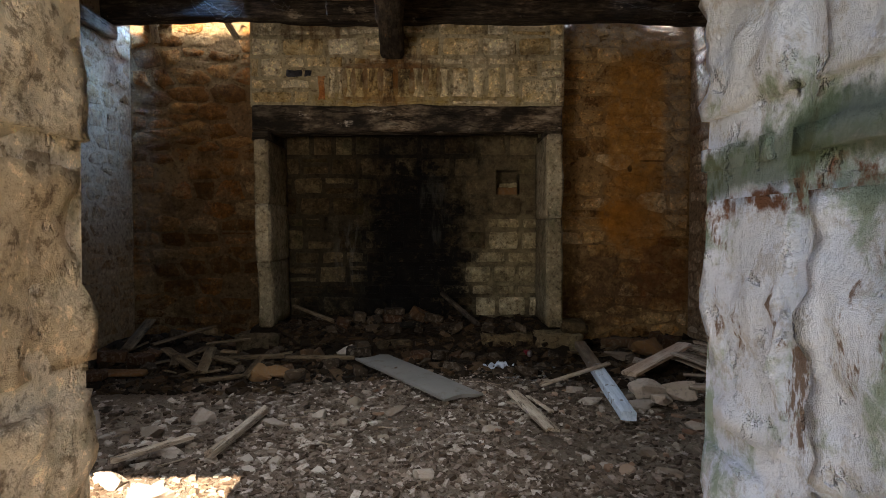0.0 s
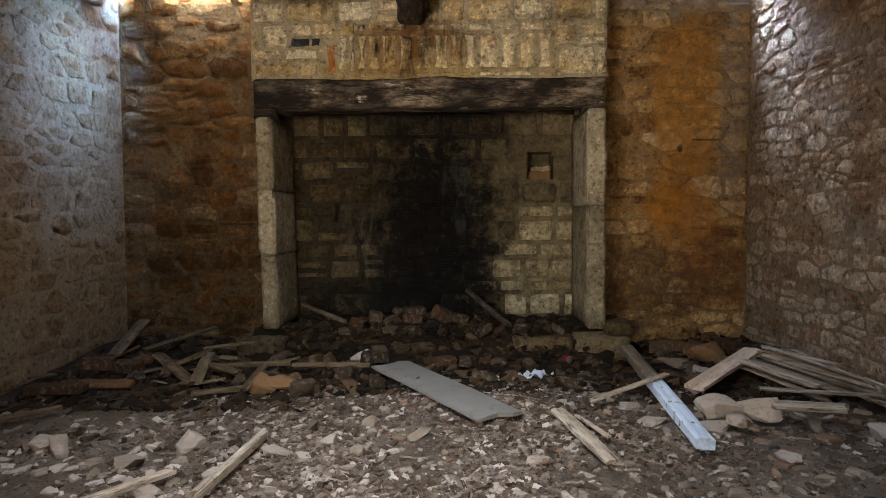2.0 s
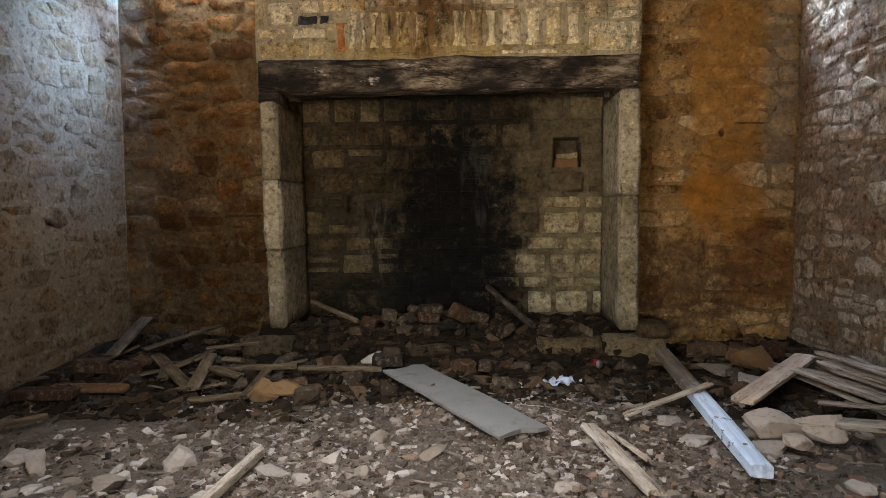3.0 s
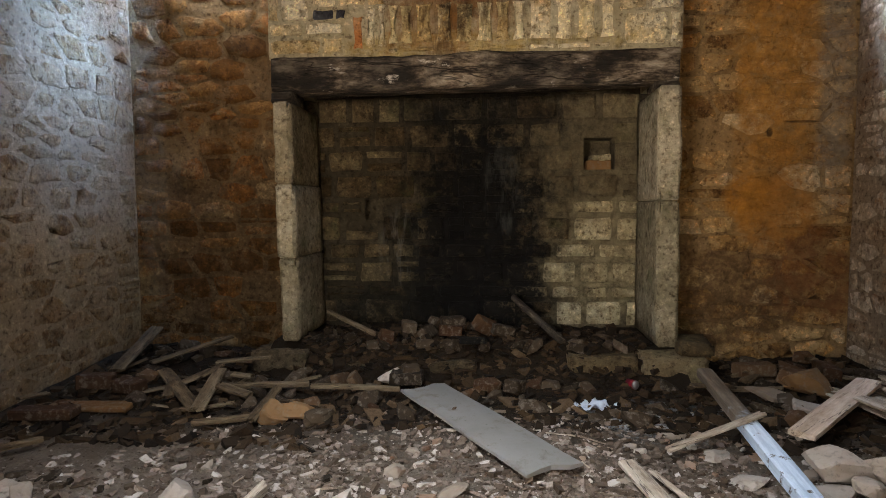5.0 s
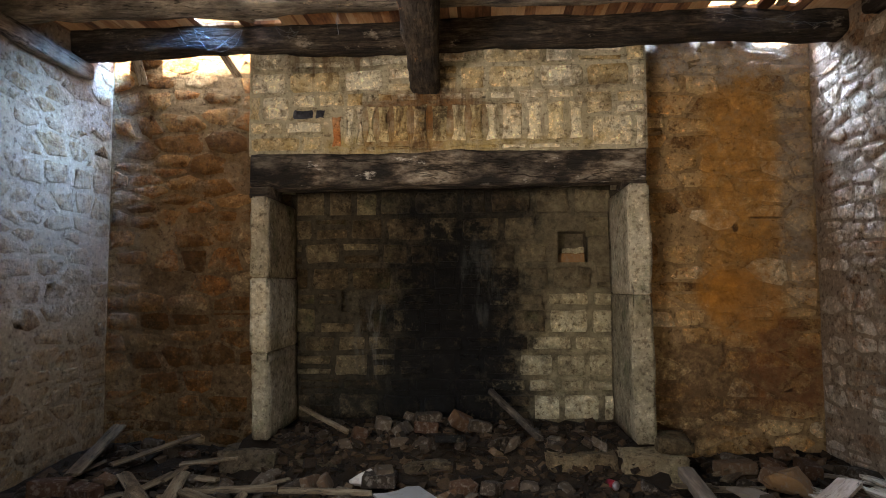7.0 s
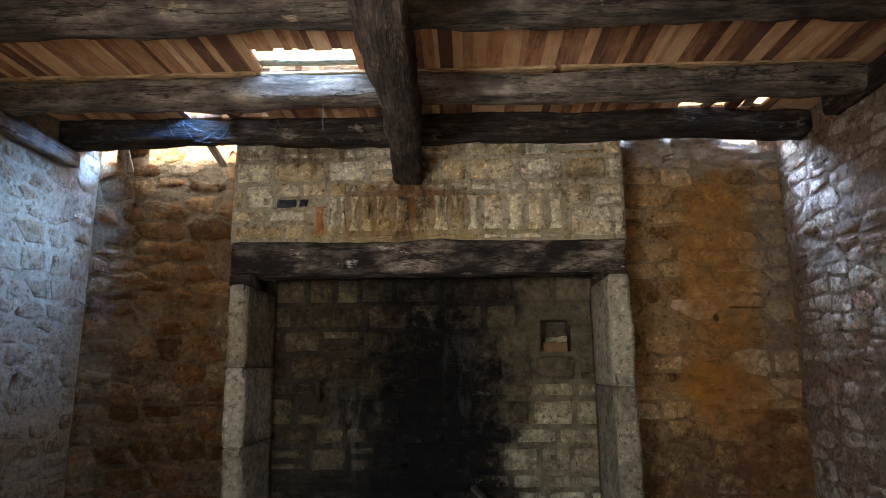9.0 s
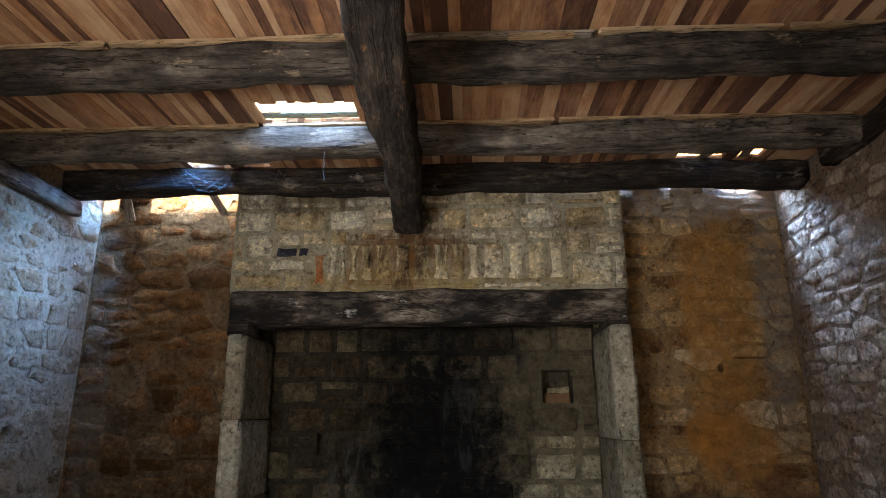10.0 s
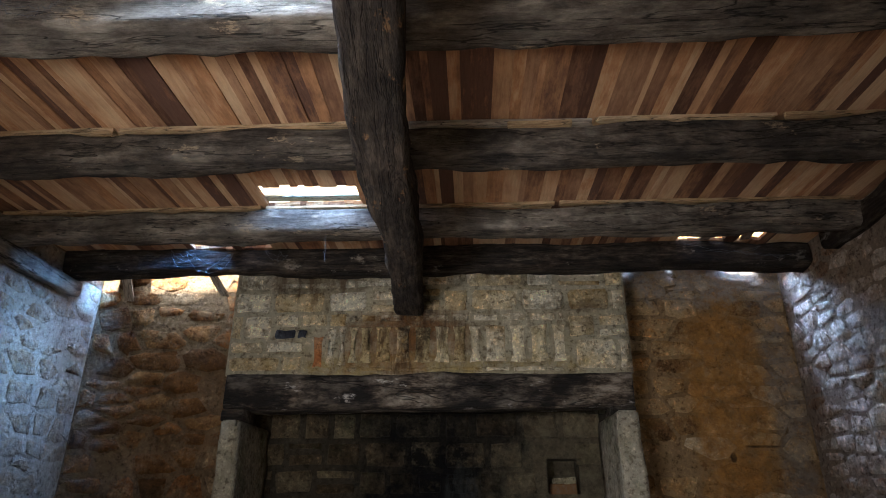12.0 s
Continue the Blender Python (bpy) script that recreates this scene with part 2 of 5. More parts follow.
M_FIRE_BED = sandstone("firebox_mortar", [(0.2, (0.055, 0.042, 0.025)), (0.5, (0.10, 0.078, 0.047)), (0.8, (0.14, 0.11, 0.07))], LIMEWASH + SOOT, mortar=(0.05, 0.038, 0.023), drips=STREAKS)
M_FIRE_PALE = sandstone("firebox_limewashed_stone", [(0.2, (0.27, 0.21, 0.118)), (0.5, (0.42, 0.345, 0.205)), (0.8, (0.52, 0.45, 0.295))], SOOT[1:2] + SOOT[:1], smear=(0.22, 0.175, 0.10), smeared=(0.50, 0.60), moss=0.3, spread=0.35)
M_SLAB = sandstone("pillar_stone", [(0.2, (0.19, 0.153, 0.093)), (0.5, (0.32, 0.265, 0.175)), (0.8, (0.44, 0.38, 0.275))], moss=0.6, relief=0.7)
M_SLATE = sandstone("dark_stone", [(0.2, (0.03, 0.03, 0.035)), (0.5, (0.06, 0.06, 0.07)), (0.8, (0.2, 0.19, 0.18))])
M_REDSTONE = sandstone("orange_stone", [(0.2, (0.44, 0.14, 0.04)), (0.5, (0.55, 0.22, 0.07)), (0.8, (0.55, 0.33, 0.17))])
M_HEARTH = sandstone("hearth_stone", [(0.2, (0.03, 0.02, 0.01)), (0.5, (0.06, 0.042, 0.022)), (0.8, (0.11, 0.08, 0.047))], moss=0.3)
M_KERB = sandstone("tan_kerb_stone", [(0.2, (0.08, 0.052, 0.024)), (0.5, (0.15, 0.105, 0.053)), (0.8, (0.22, 0.165, 0.09))], moss=0.3)
M_JAMB = sandstone("jamb_sandstone", [(0.2, (0.50, 0.37, 0.23)), (0.5, (0.66, 0.52, 0.36)), (0.8, (0.76, 0.64, 0.48))], moss=0.6, crust=0.3, relief=1.0)


def limewash():
    """Old white limewash with green remains and bare stone showing through."""
    k = Mat("limewashed_jamb", 0.88)
    # The blue of the sky light is mixed into the white.
    c = k.mix(k.noise(3.5, 7, 0.7), (0.58, 0.63, 0.74), (0.73, 0.79, 0.91))
    c = k.mix(k.band(k.noise(20, 6, 0.75), 0.5, 0.38, 0.0, 0.5), c, (0.30, 0.27, 0.25))
    c = k.mix(k.band(k.noise(4.5, 8, 0.7, offset=(2, 7, 1)), 0.50, 0.60, 0.0, 0.75), c, (0.17, 0.25, 0.15))
    c = k.mix(k.band(k.noise(8, 8, 0.72, stretch=(1, 1.3, 0.5), offset=(1, 2, 5)), 0.58, 0.63, 0.0, 0.9), c, (0.15, 0.085, 0.05))
    level = k.calc("ADD", k.calc("ADD", k.axis(2), k.calc("MULTIPLY", k.axis(1), 0.14)), k.calc("MULTIPLY", k.noise(5, 7, 0.7), 0.16))
    c = k.mix(k.band(k.calc("ABSOLUTE", k.calc("SUBTRACT", level, 1.565)), 0.055, 0.025, 0.0, 0.85), c, (0.075, 0.115, 0.075))
    c = k.mix(k.calc("MULTIPLY", k.band(k.calc("ABSOLUTE", k.calc("SUBTRACT", level, 1.50)), 0.03, 0.012), k.band(k.noise(14, 5, 0.7), 0.42, 0.55)), c, (0.17, 0.08, 0.045))
    return k.done(c, stone_relief(k), 1.0, 0.03)


def timber_mat(name, stops, stretch=(0.8, 7, 7), bump=0.7, local=True, own=0.25, rough=0.85, soot=0.0, per_island=False, blotch=0.35, worn=None, streak=1.0):
    """Wood with grain along its length, blotches, splits and, on old beams, soot and bare worn patches."""
    k = Mat(name, rough, local=local)
    grain = k.band(k.noise(3.0, 9, 0.74, stretch=stretch, warp=0.8), 0.25, 0.75)
    spots = k.band(k.noise(4.5, 7, 0.72, stretch=tuple(min(v, 2.0) for v in stretch)), 0.3, 0.7)
    r = k.island() if per_island else k.each()
    f = k.calc("ADD", k.calc("MULTIPLY", grain, 1 - own - blotch), k.calc("ADD", k.calc("MULTIPLY", r, own), k.calc("MULTIPLY", spots, blotch)))
    c = k.ramp(f, stops)
    fine = k.noise(9, 6, 0.75, stretch=stretch)
    c = k.mix(k.band(fine, 0.52, 0.38, 0.0, 0.6 * streak), c, k.mix(1.0, c, (0.35, 0.32, 0.3), "MULTIPLY"))
    c = k.mix(k.band(fine, 0.56, 0.68, 0.0, 0.5 * streak), c, k.mix(1.0, c, (1.8, 1.75, 1.65), "MULTIPLY"))
    if soot:
        c = k.mix(k.band(k.noise(1.7, 7, 0.7), 0.42, 0.6, 0.0, soot), c, (0.016, 0.014, 0.013))
    if worn is not None:
        c = k.mix(k.band(k.noise(5.5, 8, 0.75, stretch=(0.6, 1.3, 1.3), offset=(4, 2, 8)), 0.60, 0.66, 0.0, 0.85), c, worn)
    split = k.band(k.calc("ABSOLUTE", k.calc("SUBTRACT", k.noise(2.2, 4, 0.55, stretch=tuple(v * 0.55 if v < 2 else v for v in stretch), offset=(6, 1, 3)), 0.5)), 0.012, 0.0, 0.0, 1.0)
    if not per_island:
        c = k.mix(k.calc("MULTIPLY", split, 0.8), c, (0.012, 0.010, 0.008))
    h = k.calc("SUBTRACT", k.calc("ADD", grain, k.calc("MULTIPLY", fine, 0.6)), k.calc("MULTIPLY", split, 0.7))
    return k.done(c, h, bump, 0.016)


M_BEAM = timber_mat("old_oak_beam", [(0.25, (0.066, 0.050, 0.036)), (0.45, (0.155, 0.122, 0.088)), (0.6, (0.235, 0.19, 0.14)), (0.8, (0.40, 0.33, 0.245))], stretch=(0.8, 4.5, 4.5), soot=0.45, bump=1.0, worn=(0.42, 0.31, 0.19), streak=0.55, blotch=0.45)
M_MAIN = timber_mat("barked_main_beam", [(0.25, (0.035, 0.025, 0.018)), (0.45, (0.085, 0.062, 0.043)), (0.6, (0.14, 0.105, 0.073)), (0.8, (0.24, 0.185, 0.13))], soot=0.35, bump=1.0, worn=(0.32, 0.17, 0.07))
M_CHAR = timber_mat("charred_beam", [(0.25, (0.018, 0.013, 0.010)), (0.45, (0.06, 0.042, 0.028)), (0.6, (0.13, 0.098, 0.066)), (0.85, (0.30, 0.25, 0.19))], soot=0.5, bump=1.0, worn=(0.30, 0.25, 0.19))
M_LINTEL = timber_mat("sooty_lintel", [(0.22, (0.020, 0.015, 0.011)), (0.38, (0.075, 0.055, 0.038)), (0.53, (0.20, 0.155, 0.11)), (0.76, (0.42, 0.36, 0.28))], stretch=(0.7, 2.6, 2.6), soot=0.65, bump=1.0, worn=(0.54, 0.49, 0.42), blotch=0.6, streak=0.6)
M_CEIL = timber_mat("ceiling_boards", [(0.14, (0.10, 0.048, 0.028)), (0.30, (0.30, 0.155, 0.08)), (0.44, (0.52, 0.30, 0.15)), (0.58, (0.64, 0.43, 0.24)), (0.70, (0.46, 0.23, 0.10)), (0.84, (0.14, 0.072, 0.046))],
                    stretch=(9, 0.7, 9), local=False, own=0.78, bump=0.2, per_island=True, blotch=0.12, streak=0.35)
M_BATTEN = timber_mat("pale_batten", [(0.25, (0.22, 0.13, 0.06)), (0.5, (0.40, 0.26, 0.13)), (0.8, (0.52, 0.37, 0.21))], bump=0.35)
M_OLDWOOD = timber_mat("weathered_wood", [(0.25, (0.15, 0.105, 0.068)), (0.5, (0.32, 0.245, 0.175)), (0.8, (0.48, 0.395, 0.30))], bump=0.6)
M_MOSSY = timber_mat("mossy_board", [(0.25, (0.12, 0.15, 0.08)), (0.5, (0.28, 0.30, 0.2)), (0.8, (0.45, 0.45, 0.36))], bump=0.5)
# Brown wood darkened for the dim corners it lies in.
M_DARKWOOD = timber_mat("dimmed_brown_wood", [(0.25, (0.045, 0.028, 0.014)), (0.5, (0.11, 0.074, 0.040)), (0.8, (0.20, 0.148, 0.09))], bump=0.6)
M_REDWOOD = timber_mat("reddish_plank", [(0.25, (0.36, 0.25, 0.17)), (0.5, (0.50, 0.37, 0.27)), (0.8, (0.58, 0.45, 0.34))], bump=0.3, streak=0.5)


def blue_paint():
    """Pale blue paint, worn away towards one end of the timber."""
    k = Mat("worn_blue_paint_on_wood", 0.75, local=True)
    grain = k.noise(4, 8, 0.72, stretch=(0.8, 8, 8))
    wood = k.ramp(grain, [(0.3, (0.07, 0.05, 0.035)), (0.55, (0.16, 0.12, 0.085)), (0.75, (0.26, 0.21, 0.16))])
    paint = k.mix(k.band(grain, 0.35, 0.65), (0.42, 0.49, 0.57), (0.64, 0.71, 0.78))
    paint = k.mix(k.band(k.noise(14, 7, 0.75), 0.58, 0.64), paint, (0.12, 0.09, 0.065))
    edge = k.calc("ADD", k.axis(0), k.calc("MULTIPLY", k.calc("SUBTRACT", k.noise(6, 7, 0.7), 0.5), 0.9))
    return k.done(k.mix(k.band(edge, 0.72, 0.95, 0.0, 0.95), wood, paint), grain, 0.5, 0.01)


M_BLUEWOOD = blue_paint()


def dirty_paint():
    """Grey gloss paint gone dull, with mud dried on it."""
    k = Mat("grey_painted_board", 0.6, local=True)
    c = k.mix(k.noise(3, 7, 0.7), (0.12, 0.108, 0.09), (0.23, 0.215, 0.19))
    c = k.mix(k.band(k.noise(7, 8, 0.75), 0.52, 0.66, 0.0, 0.6), c, (0.10, 0.075, 0.05))
    c = k.mix(k.band(k.noise(30, 6, 0.75), 0.62, 0.7, 0.0, 0.8), c, (0.06, 0.045, 0.03))
    return k.done(c, k.noise(12, 6, 0.7), 0.25, 0.008)


M_GREYBOARD = dirty_paint()


def rubble_mat(name, stops):
    k = Mat(name, 0.93, local=True)
    f = k.calc("ADD", k.calc("MULTIPLY", k.each(), 0.5), k.calc("MULTIPLY", k.noise(9, 6, 0.7), 0.5))
    c = k.ramp(f, stops)
    c = k.mix(k.calc("MULTIPLY", k.band(k.noise(26, 5, 0.7), 0.5, 0.65), 0.5), c, (0.16, 0.13, 0.1))
    return k.done(c, stone_relief(k), 0.7, 0.008)


M_RUBBLE = rubble_mat("fallen_stone", [(0.2, (0.13, 0.09, 0.06)), (0.5, (0.24, 0.19, 0.145)), (0.8, (0.37, 0.31, 0.255))])
M_BRICK = rubble_mat("broken_brick", [(0.2, (0.03, 0.013, 0.006)), (0.5, (0.07, 0.034, 0.015)), (0.8, (0.10, 0.062, 0.033))])
M_TILE = rubble_mat("reddish_flake", [(0.2, (0.12, 0.062, 0.036)), (0.5, (0.23, 0.145, 0.095)), (0.8, (0.33, 0.24, 0.175))])
M_PALEFLAKE = rubble_mat("plaster_flake", [(0.2, (0.17, 0.13, 0.095)), (0.5, (0.29, 0.24, 0.19)), (0.8, (0.44, 0.38, 0.32))])
M_ORANGE = rubble_mat("orange_brown_tile", [(0.2, (0.065, 0.030, 0.010)), (0.5, (0.13, 0.064, 0.023)), (0.8, (0.20, 0.115, 0.052))])
M_PALESTONE = rubble_mat("pale_tan_block", [(0.2, (0.20, 0.135, 0.09)), (0.5, (0.32, 0.24, 0.175)), (0.8, (0.43, 0.345, 0.27))])
# Fallen stone darkened for the dim far end; also the sooty hearth stones.
M_DARKRUBBLE = rubble_mat("sooty_dimmed_stone", [(0.2, (0.014, 0.009, 0.005)), (0.5, (0.036, 0.023, 0.013)), (0.8, (0.075, 0.052, 0.032))])


def chips_mat(name, stops):
    k = Mat(name, 0.93)
    c = k.ramp(k.island(), stops)
    c = k.mix(k.band(k.noise(60, 4, 0.7), 0.4, 0.7), c, k.mix(1.0, c, (0.6, 0.56, 0.52), "MULTIPLY"))
    return k.done(c, k.noise(80, 4, 0.7), 0.4, 0.004)


def dirt_mat():
    """Trodden earth, dusty by the door, sooty and painted dimmer towards the hearth, with a spill of pale ash."""
    k = Mat("trodden_earth", 0.95)
    c = k.ramp(k.noise(2.2, 10, 0.75), [(0.3, (0.085, 0.060, 0.040)), (0.5, (0.16, 0.12, 0.086)), (0.7, (0.26, 0.205, 0.155))])
    c = k.mix(k.band(k.noise(38, 7, 0.78), 0.54, 0.66, 0.0, 0.6), c, (0.30, 0.25, 0.2))
    c = k.mix(k.band(k.noise(70, 5, 0.7, offset=(4, 0, 0)), 0.54, 0.68, 0.0, 0.75), c, (0.04, 0.029, 0.02))
    # Sooty soil plus the fall-off of light, put into the colour beyond y 4.
    far_dim = k.calc("MULTIPLY", k.band(k.axis(1), 4.0, 4.9), k.band(k.noise(3, 8, 0.75), 0.12, 0.36))
    c = k.mix(far_dim, c, k.mix(k.noise(20, 7, 0.75), (0.010, 0.006, 0.003), (0.030, 0.018, 0.009)))
    dx = k.calc("DIVIDE", k.calc("SUBTRACT", k.axis(0), 0.78), 0.42)
    dy = k.calc("DIVIDE", k.calc("SUBTRACT", k.axis(1), 4.85), 0.30)
    ring = k.calc("SQRT", k.calc("ADD", k.calc("MULTIPLY", dx, dx), k.calc("MULTIPLY", dy, dy)))
    ring = k.calc("ADD", ring, k.calc("MULTIPLY", k.calc("SUBTRACT", k.noise(9, 9, 0.78, offset=(3, 3, 0)), 0.5), 2.4))
    c = k.mix(k.calc("MULTIPLY", k.band(ring, 1.3, 0.4, 0.0, 0.9), k.band(k.noise(16, 8, 0.8, offset=(8, 1, 0)), 0.40, 0.62)), c, (0.36, 0.36, 0.36))
    h = k.calc("ADD", k.noise(11, 9, 0.76), k.calc("MULTIPLY", k.noise(55, 6, 0.78), 0.6))
    return k.done(c, h, 1.0, 0.05)


def grass_mat():
    k = Mat("dry_grass_ground", 0.95)
    c = k.mix(k.noise(1.2, 7, 0.7), (0.16, 0.12, 0.06), (0.07, 0.075, 0.028))
    return k.done(c, k.noise(30, 6, 0.7), 0.8, 0.03)


M_LIME, M_DIRT, M_GROUND = limewash(), dirt_mat(), grass_mat()
M_CHIPS = chips_mat("plaster_and_stone_chips", [(0.1, (0.06, 0.04, 0.026)), (0.5, (0.125, 0.09, 0.065)), (0.8, (0.21, 0.16, 0.125)), (0.97, (0.40, 0.34, 0.285))])
# Brown crumbs, their colour darkened for the dim far walls; soot in the hearth.
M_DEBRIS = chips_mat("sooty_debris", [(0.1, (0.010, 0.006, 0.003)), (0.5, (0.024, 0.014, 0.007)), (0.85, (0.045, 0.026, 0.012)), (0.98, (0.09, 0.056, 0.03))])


def plain(name, color, rough=0.6, metal=0.0, vary=0.15):
    k = Mat(name, rough, metal, local=True)
    c = k.mix(k.band(k.noise(14, 5, 0.7), 0.4, 0.65), color, tuple(v * (1 - vary * 2) for v in color))
    return k.done(c, k.noise(40, 4), 0.15, 0.004)


M_CAN, M_CANTOP, M_BAG = plain("red_can_paint", (0.16, 0.012, 0.018), 0.5), plain("can_metal", (0.22, 0.19, 0.18), 0.5, 0.8), plain("thin_plastic_film", (0.42, 0.45, 0.5), 0.4)
M_WEB = plain("grey_cobweb", (0.16, 0.155, 0.15), 0.95)


# ---- building helpers ----
def link(name, bm, material, parent=None, label="", smooth=True, at=None):
    """One mesh object out of a bmesh, at the pose at."""
    me = bpy.data.meshes.new(name)
    bm.to_mesh(me)
    bm.free()
    if smooth:
        me.polygons.foreach_set("use_smooth", [True] * len(me.polygons))
    me.materials.append(material)
    ob = new(name, me)
    ob.parent = parent
    if at is not None:
        ob.matrix_basis = at
    if label:
        ob["label"] = label
    return ob


def part(name, bm, material, parent, label="", smooth=True, at=None):
    return link(name, bm, material, parent, label, smooth, at)


def structure(name, bm, material, smooth=False):
    return tagged(link(name, bm, material, smooth=smooth), kind="structure")


def box_into(bm, x0, x1, y0, y1, z0, z1):
    v = [bm.verts.new((x, y, z)) for z in (z0, z1) for y in (y0, y1) for x in (x0, x1)]
    for f in ((0, 2, 3, 1), (4, 5, 7, 6), (0, 1, 5, 4), (2, 6, 7, 3), (0, 4, 6, 2), (1, 3, 7, 5)):
        bm.faces.new([v[i] for i in f])


def boxes(*spans):
    bm = bmesh.new()
    for s in spans:
        box_into(bm, *s)
    return bm


SWELL = 0.009


def swell(p, size=0.012, scale=2.3):
    return noise.noise(Vector(p) * scale) * size + noise.noise(Vector(p) * scale * 4.1) * size * 0.45


def face_grid(origin, u, v, n, wide, high, step=0.06, size=SWELL, holes=()):
    """An uneven sheet of mortar over a wall's face, with gaps where openings are."""
    o, u, v, n = Vector(origin), Vector(u), Vector(v), Vector(n)
    nu, nv = max(2, round(wide / step)), max(2, round(high / step))
    bm = bmesh.new()
    rows = []
    for j in range(nv + 1):
        row = []
        for i in range(nu + 1):
            p = o + u * (wide * i / nu) + v * (high * j / nv)
            row.append(bm.verts.new(p + n * (0.006 + swell(p, size))))
        rows.append(row)
    for j in range(nv):
        for i in range(nu):
            a, b = wide * (i + 0.5) / nu, high * (j + 0.5) / nv
            if any(h[0] < a < h[1] and h[2] < b < h[3] for h in holes):
                continue
            bm.faces.new((rows[j][i], rows[j][i + 1], rows[j + 1][i + 1], rows[j + 1][i]))
    bmesh.ops.delete(bm, geom=[w for w in bm.verts if not w.link_faces], context="VERTS")
    return bm


def stone_mesh(rng, outline, proud, sink=0.02):
    """A weathered, uneven stone face over an outline of (u, v) about its middle."""
    n = len(outline)
    lean = (rng.uniform(-0.03, 0.03), rng.uniform(-0.03, 0.03))
    rings = []
    for k, d in ((1.0, -sink), (0.975, proud * 0.45), (0.88, proud)):
        rings.append([(a * k * rng.uniform(0.97, 1.03), b * k * rng.uniform(0.97, 1.03), d + (rng.uniform(-0.35, 0.35) * proud + lean[0] * a + lean[1] * b if d > 0 else 0)) for a, b in outline])
    verts = [p for r in rings for p in r] + [(0, 0, proud * rng.uniform(0.8, 1.3))]
    faces = []
    for r in range(2):
        for i in range(n):
            j = (i + 1) % n
            faces.append((r * n + i, r * n + j, (r + 1) * n + j, (r + 1) * n + i))
    faces += [(2 * n + i, 2 * n + (i + 1) % n, 3 * n) for i in range(n)]
    return verts, faces


def rubble_outlines(rng, wide, high, course, length, gap, flat=2.2):
    """Outlines of random rubble: cells about seeds in wavering courses, with corners worn off."""
    seeds, v, k = [], -course[1], 0
    while v < high + course[1]:
        h = rng.uniform(*course)
        a = -length[1] - rng.uniform(0, length[1])
        while a < wide + length[1]:
            w = rng.uniform(*length)
            y = v + h * (0.5 + rng.uniform(-0.28, 0.28)) + 0.04 * math.sin(a * 1.7 + k)
            if rng.random() < 0.12:
                seeds += [(a + w / 2, y - h * 0.26), (a + w * rng.uniform(0.4, 0.6), y + h * 0.26)]
            else:
                seeds.append((a + w / 2, y))
            a += w
        v += h
        k += 1
    pts = [(a, b * flat) for a, b in seeds]
    reach = length[1] * 2.2
    out = []
    for i, (a, b) in enumerate(pts):
        if not (-0.02 < a < wide + 0.02 and -0.02 < b / flat < high + 0.02):
            continue
        poly = [(a - reach, b - reach), (a + reach, b - reach), (a + reach, b + reach), (a - reach, b + reach)]
        near = sorted(((c - a) ** 2 + (d - b) ** 2, c, d) for j, (c, d) in enumerate(pts) if j != i and abs(c - a) < reach and abs(d - b) < reach)[:18]
        walls = [((c + a) / 2, (d + b) / 2, c - a, d - b) for q, c, d in near]
        walls += [(0, b, -1, 0), (wide, b, 1, 0), (a, 0, 0, -1), (a, high * flat, 0, 1)]
        for mx, my, nx, ny in walls:
            new_poly = []
            for (x0, y0), (x1, y1) in zip(poly, poly[1:] + poly[:1]):
                d0, d1 = (x0 - mx) * nx + (y0 - my) * ny, (x1 - mx) * nx + (y1 - my) * ny
                if d0 <= 0:
                    new_poly.append((x0, y0))
                if (d0 < 0) != (d1 < 0):
                    t = d0 / (d0 - d1)
                    new_poly.append((x0 + (x1 - x0) * t, y0 + (y1 - y0) * t))
            poly = new_poly
            if len(poly) < 3:
                break
        if len(poly) < 3:
            continue
        poly = [(x, y / flat) for x, y in poly]
        cx, cy = sum(q[0] for q in poly) / len(poly), sum(q[1] for q in poly) / len(poly)
        wx, wy = max(q[0] for q in poly) - min(q[0] for q in poly), max(q[1] for q in poly) - min(q[1] for q in poly)
        if wx < 0.05 or wy < 0.035:
            continue
        if rng.random() < 0.10:
            continue
        worn = rng.uniform(0.84, 1.04)
        kx, ky = max(0.4, 1 - gap / wx) * worn, max(0.4, 1 - gap / wy) * worn
        cut = []
        for (x0, y0), (x1, y1) in zip(poly, poly[1:] + poly[:1]):
            if math.hypot(x1 - x0, y1 - y0) < 0.02:
                cut.append(((x0 + x1) / 2, (y0 + y1) / 2))
                continue
            for f in (0.11, 0.89):
                cut.append((x0 + (x1 - x0) * f, y0 + (y1 - y0) * f))
        r = min(wx, wy) * 0.07
        cut = [(cx + (x - cx) * kx + rng.uniform(-r, r), cy + (y - cy) * ky + rng.uniform(-r, r)) for x, y in cut]
        if len(cut) >= 5:
            out.append(cut)
    return out


def stone_outline(rng, x0, x1, low, high, gap):
    """An irregular four-sided stone between two courses: low(u) and high(u)."""
    g = gap / 2
    w = x1 - x0
    r = lambda: rng.uniform(0.0, 0.014)
    pts = []
    for f in (0.10, 0.5, 0.90):
        u = x0 + w * f
        pts.append((u, low(u) + g + r()))
    for f in (0.25, 0.75):
        pts.append((x1 - g - r(), low(x1) * (1 - f) + high(x1) * f))
    for f in (0.90, 0.5, 0.10):
        u = x0 + w * f
        pts.append((u, high(u) - g - r()))
    for f in (0.75, 0.25):
        pts.append((x0 + g + r(), low(x0) * (1 - f) + high(x0) * f))
    return pts


STONES = []  # masonry is laid at the end of the file: (wall, settings)


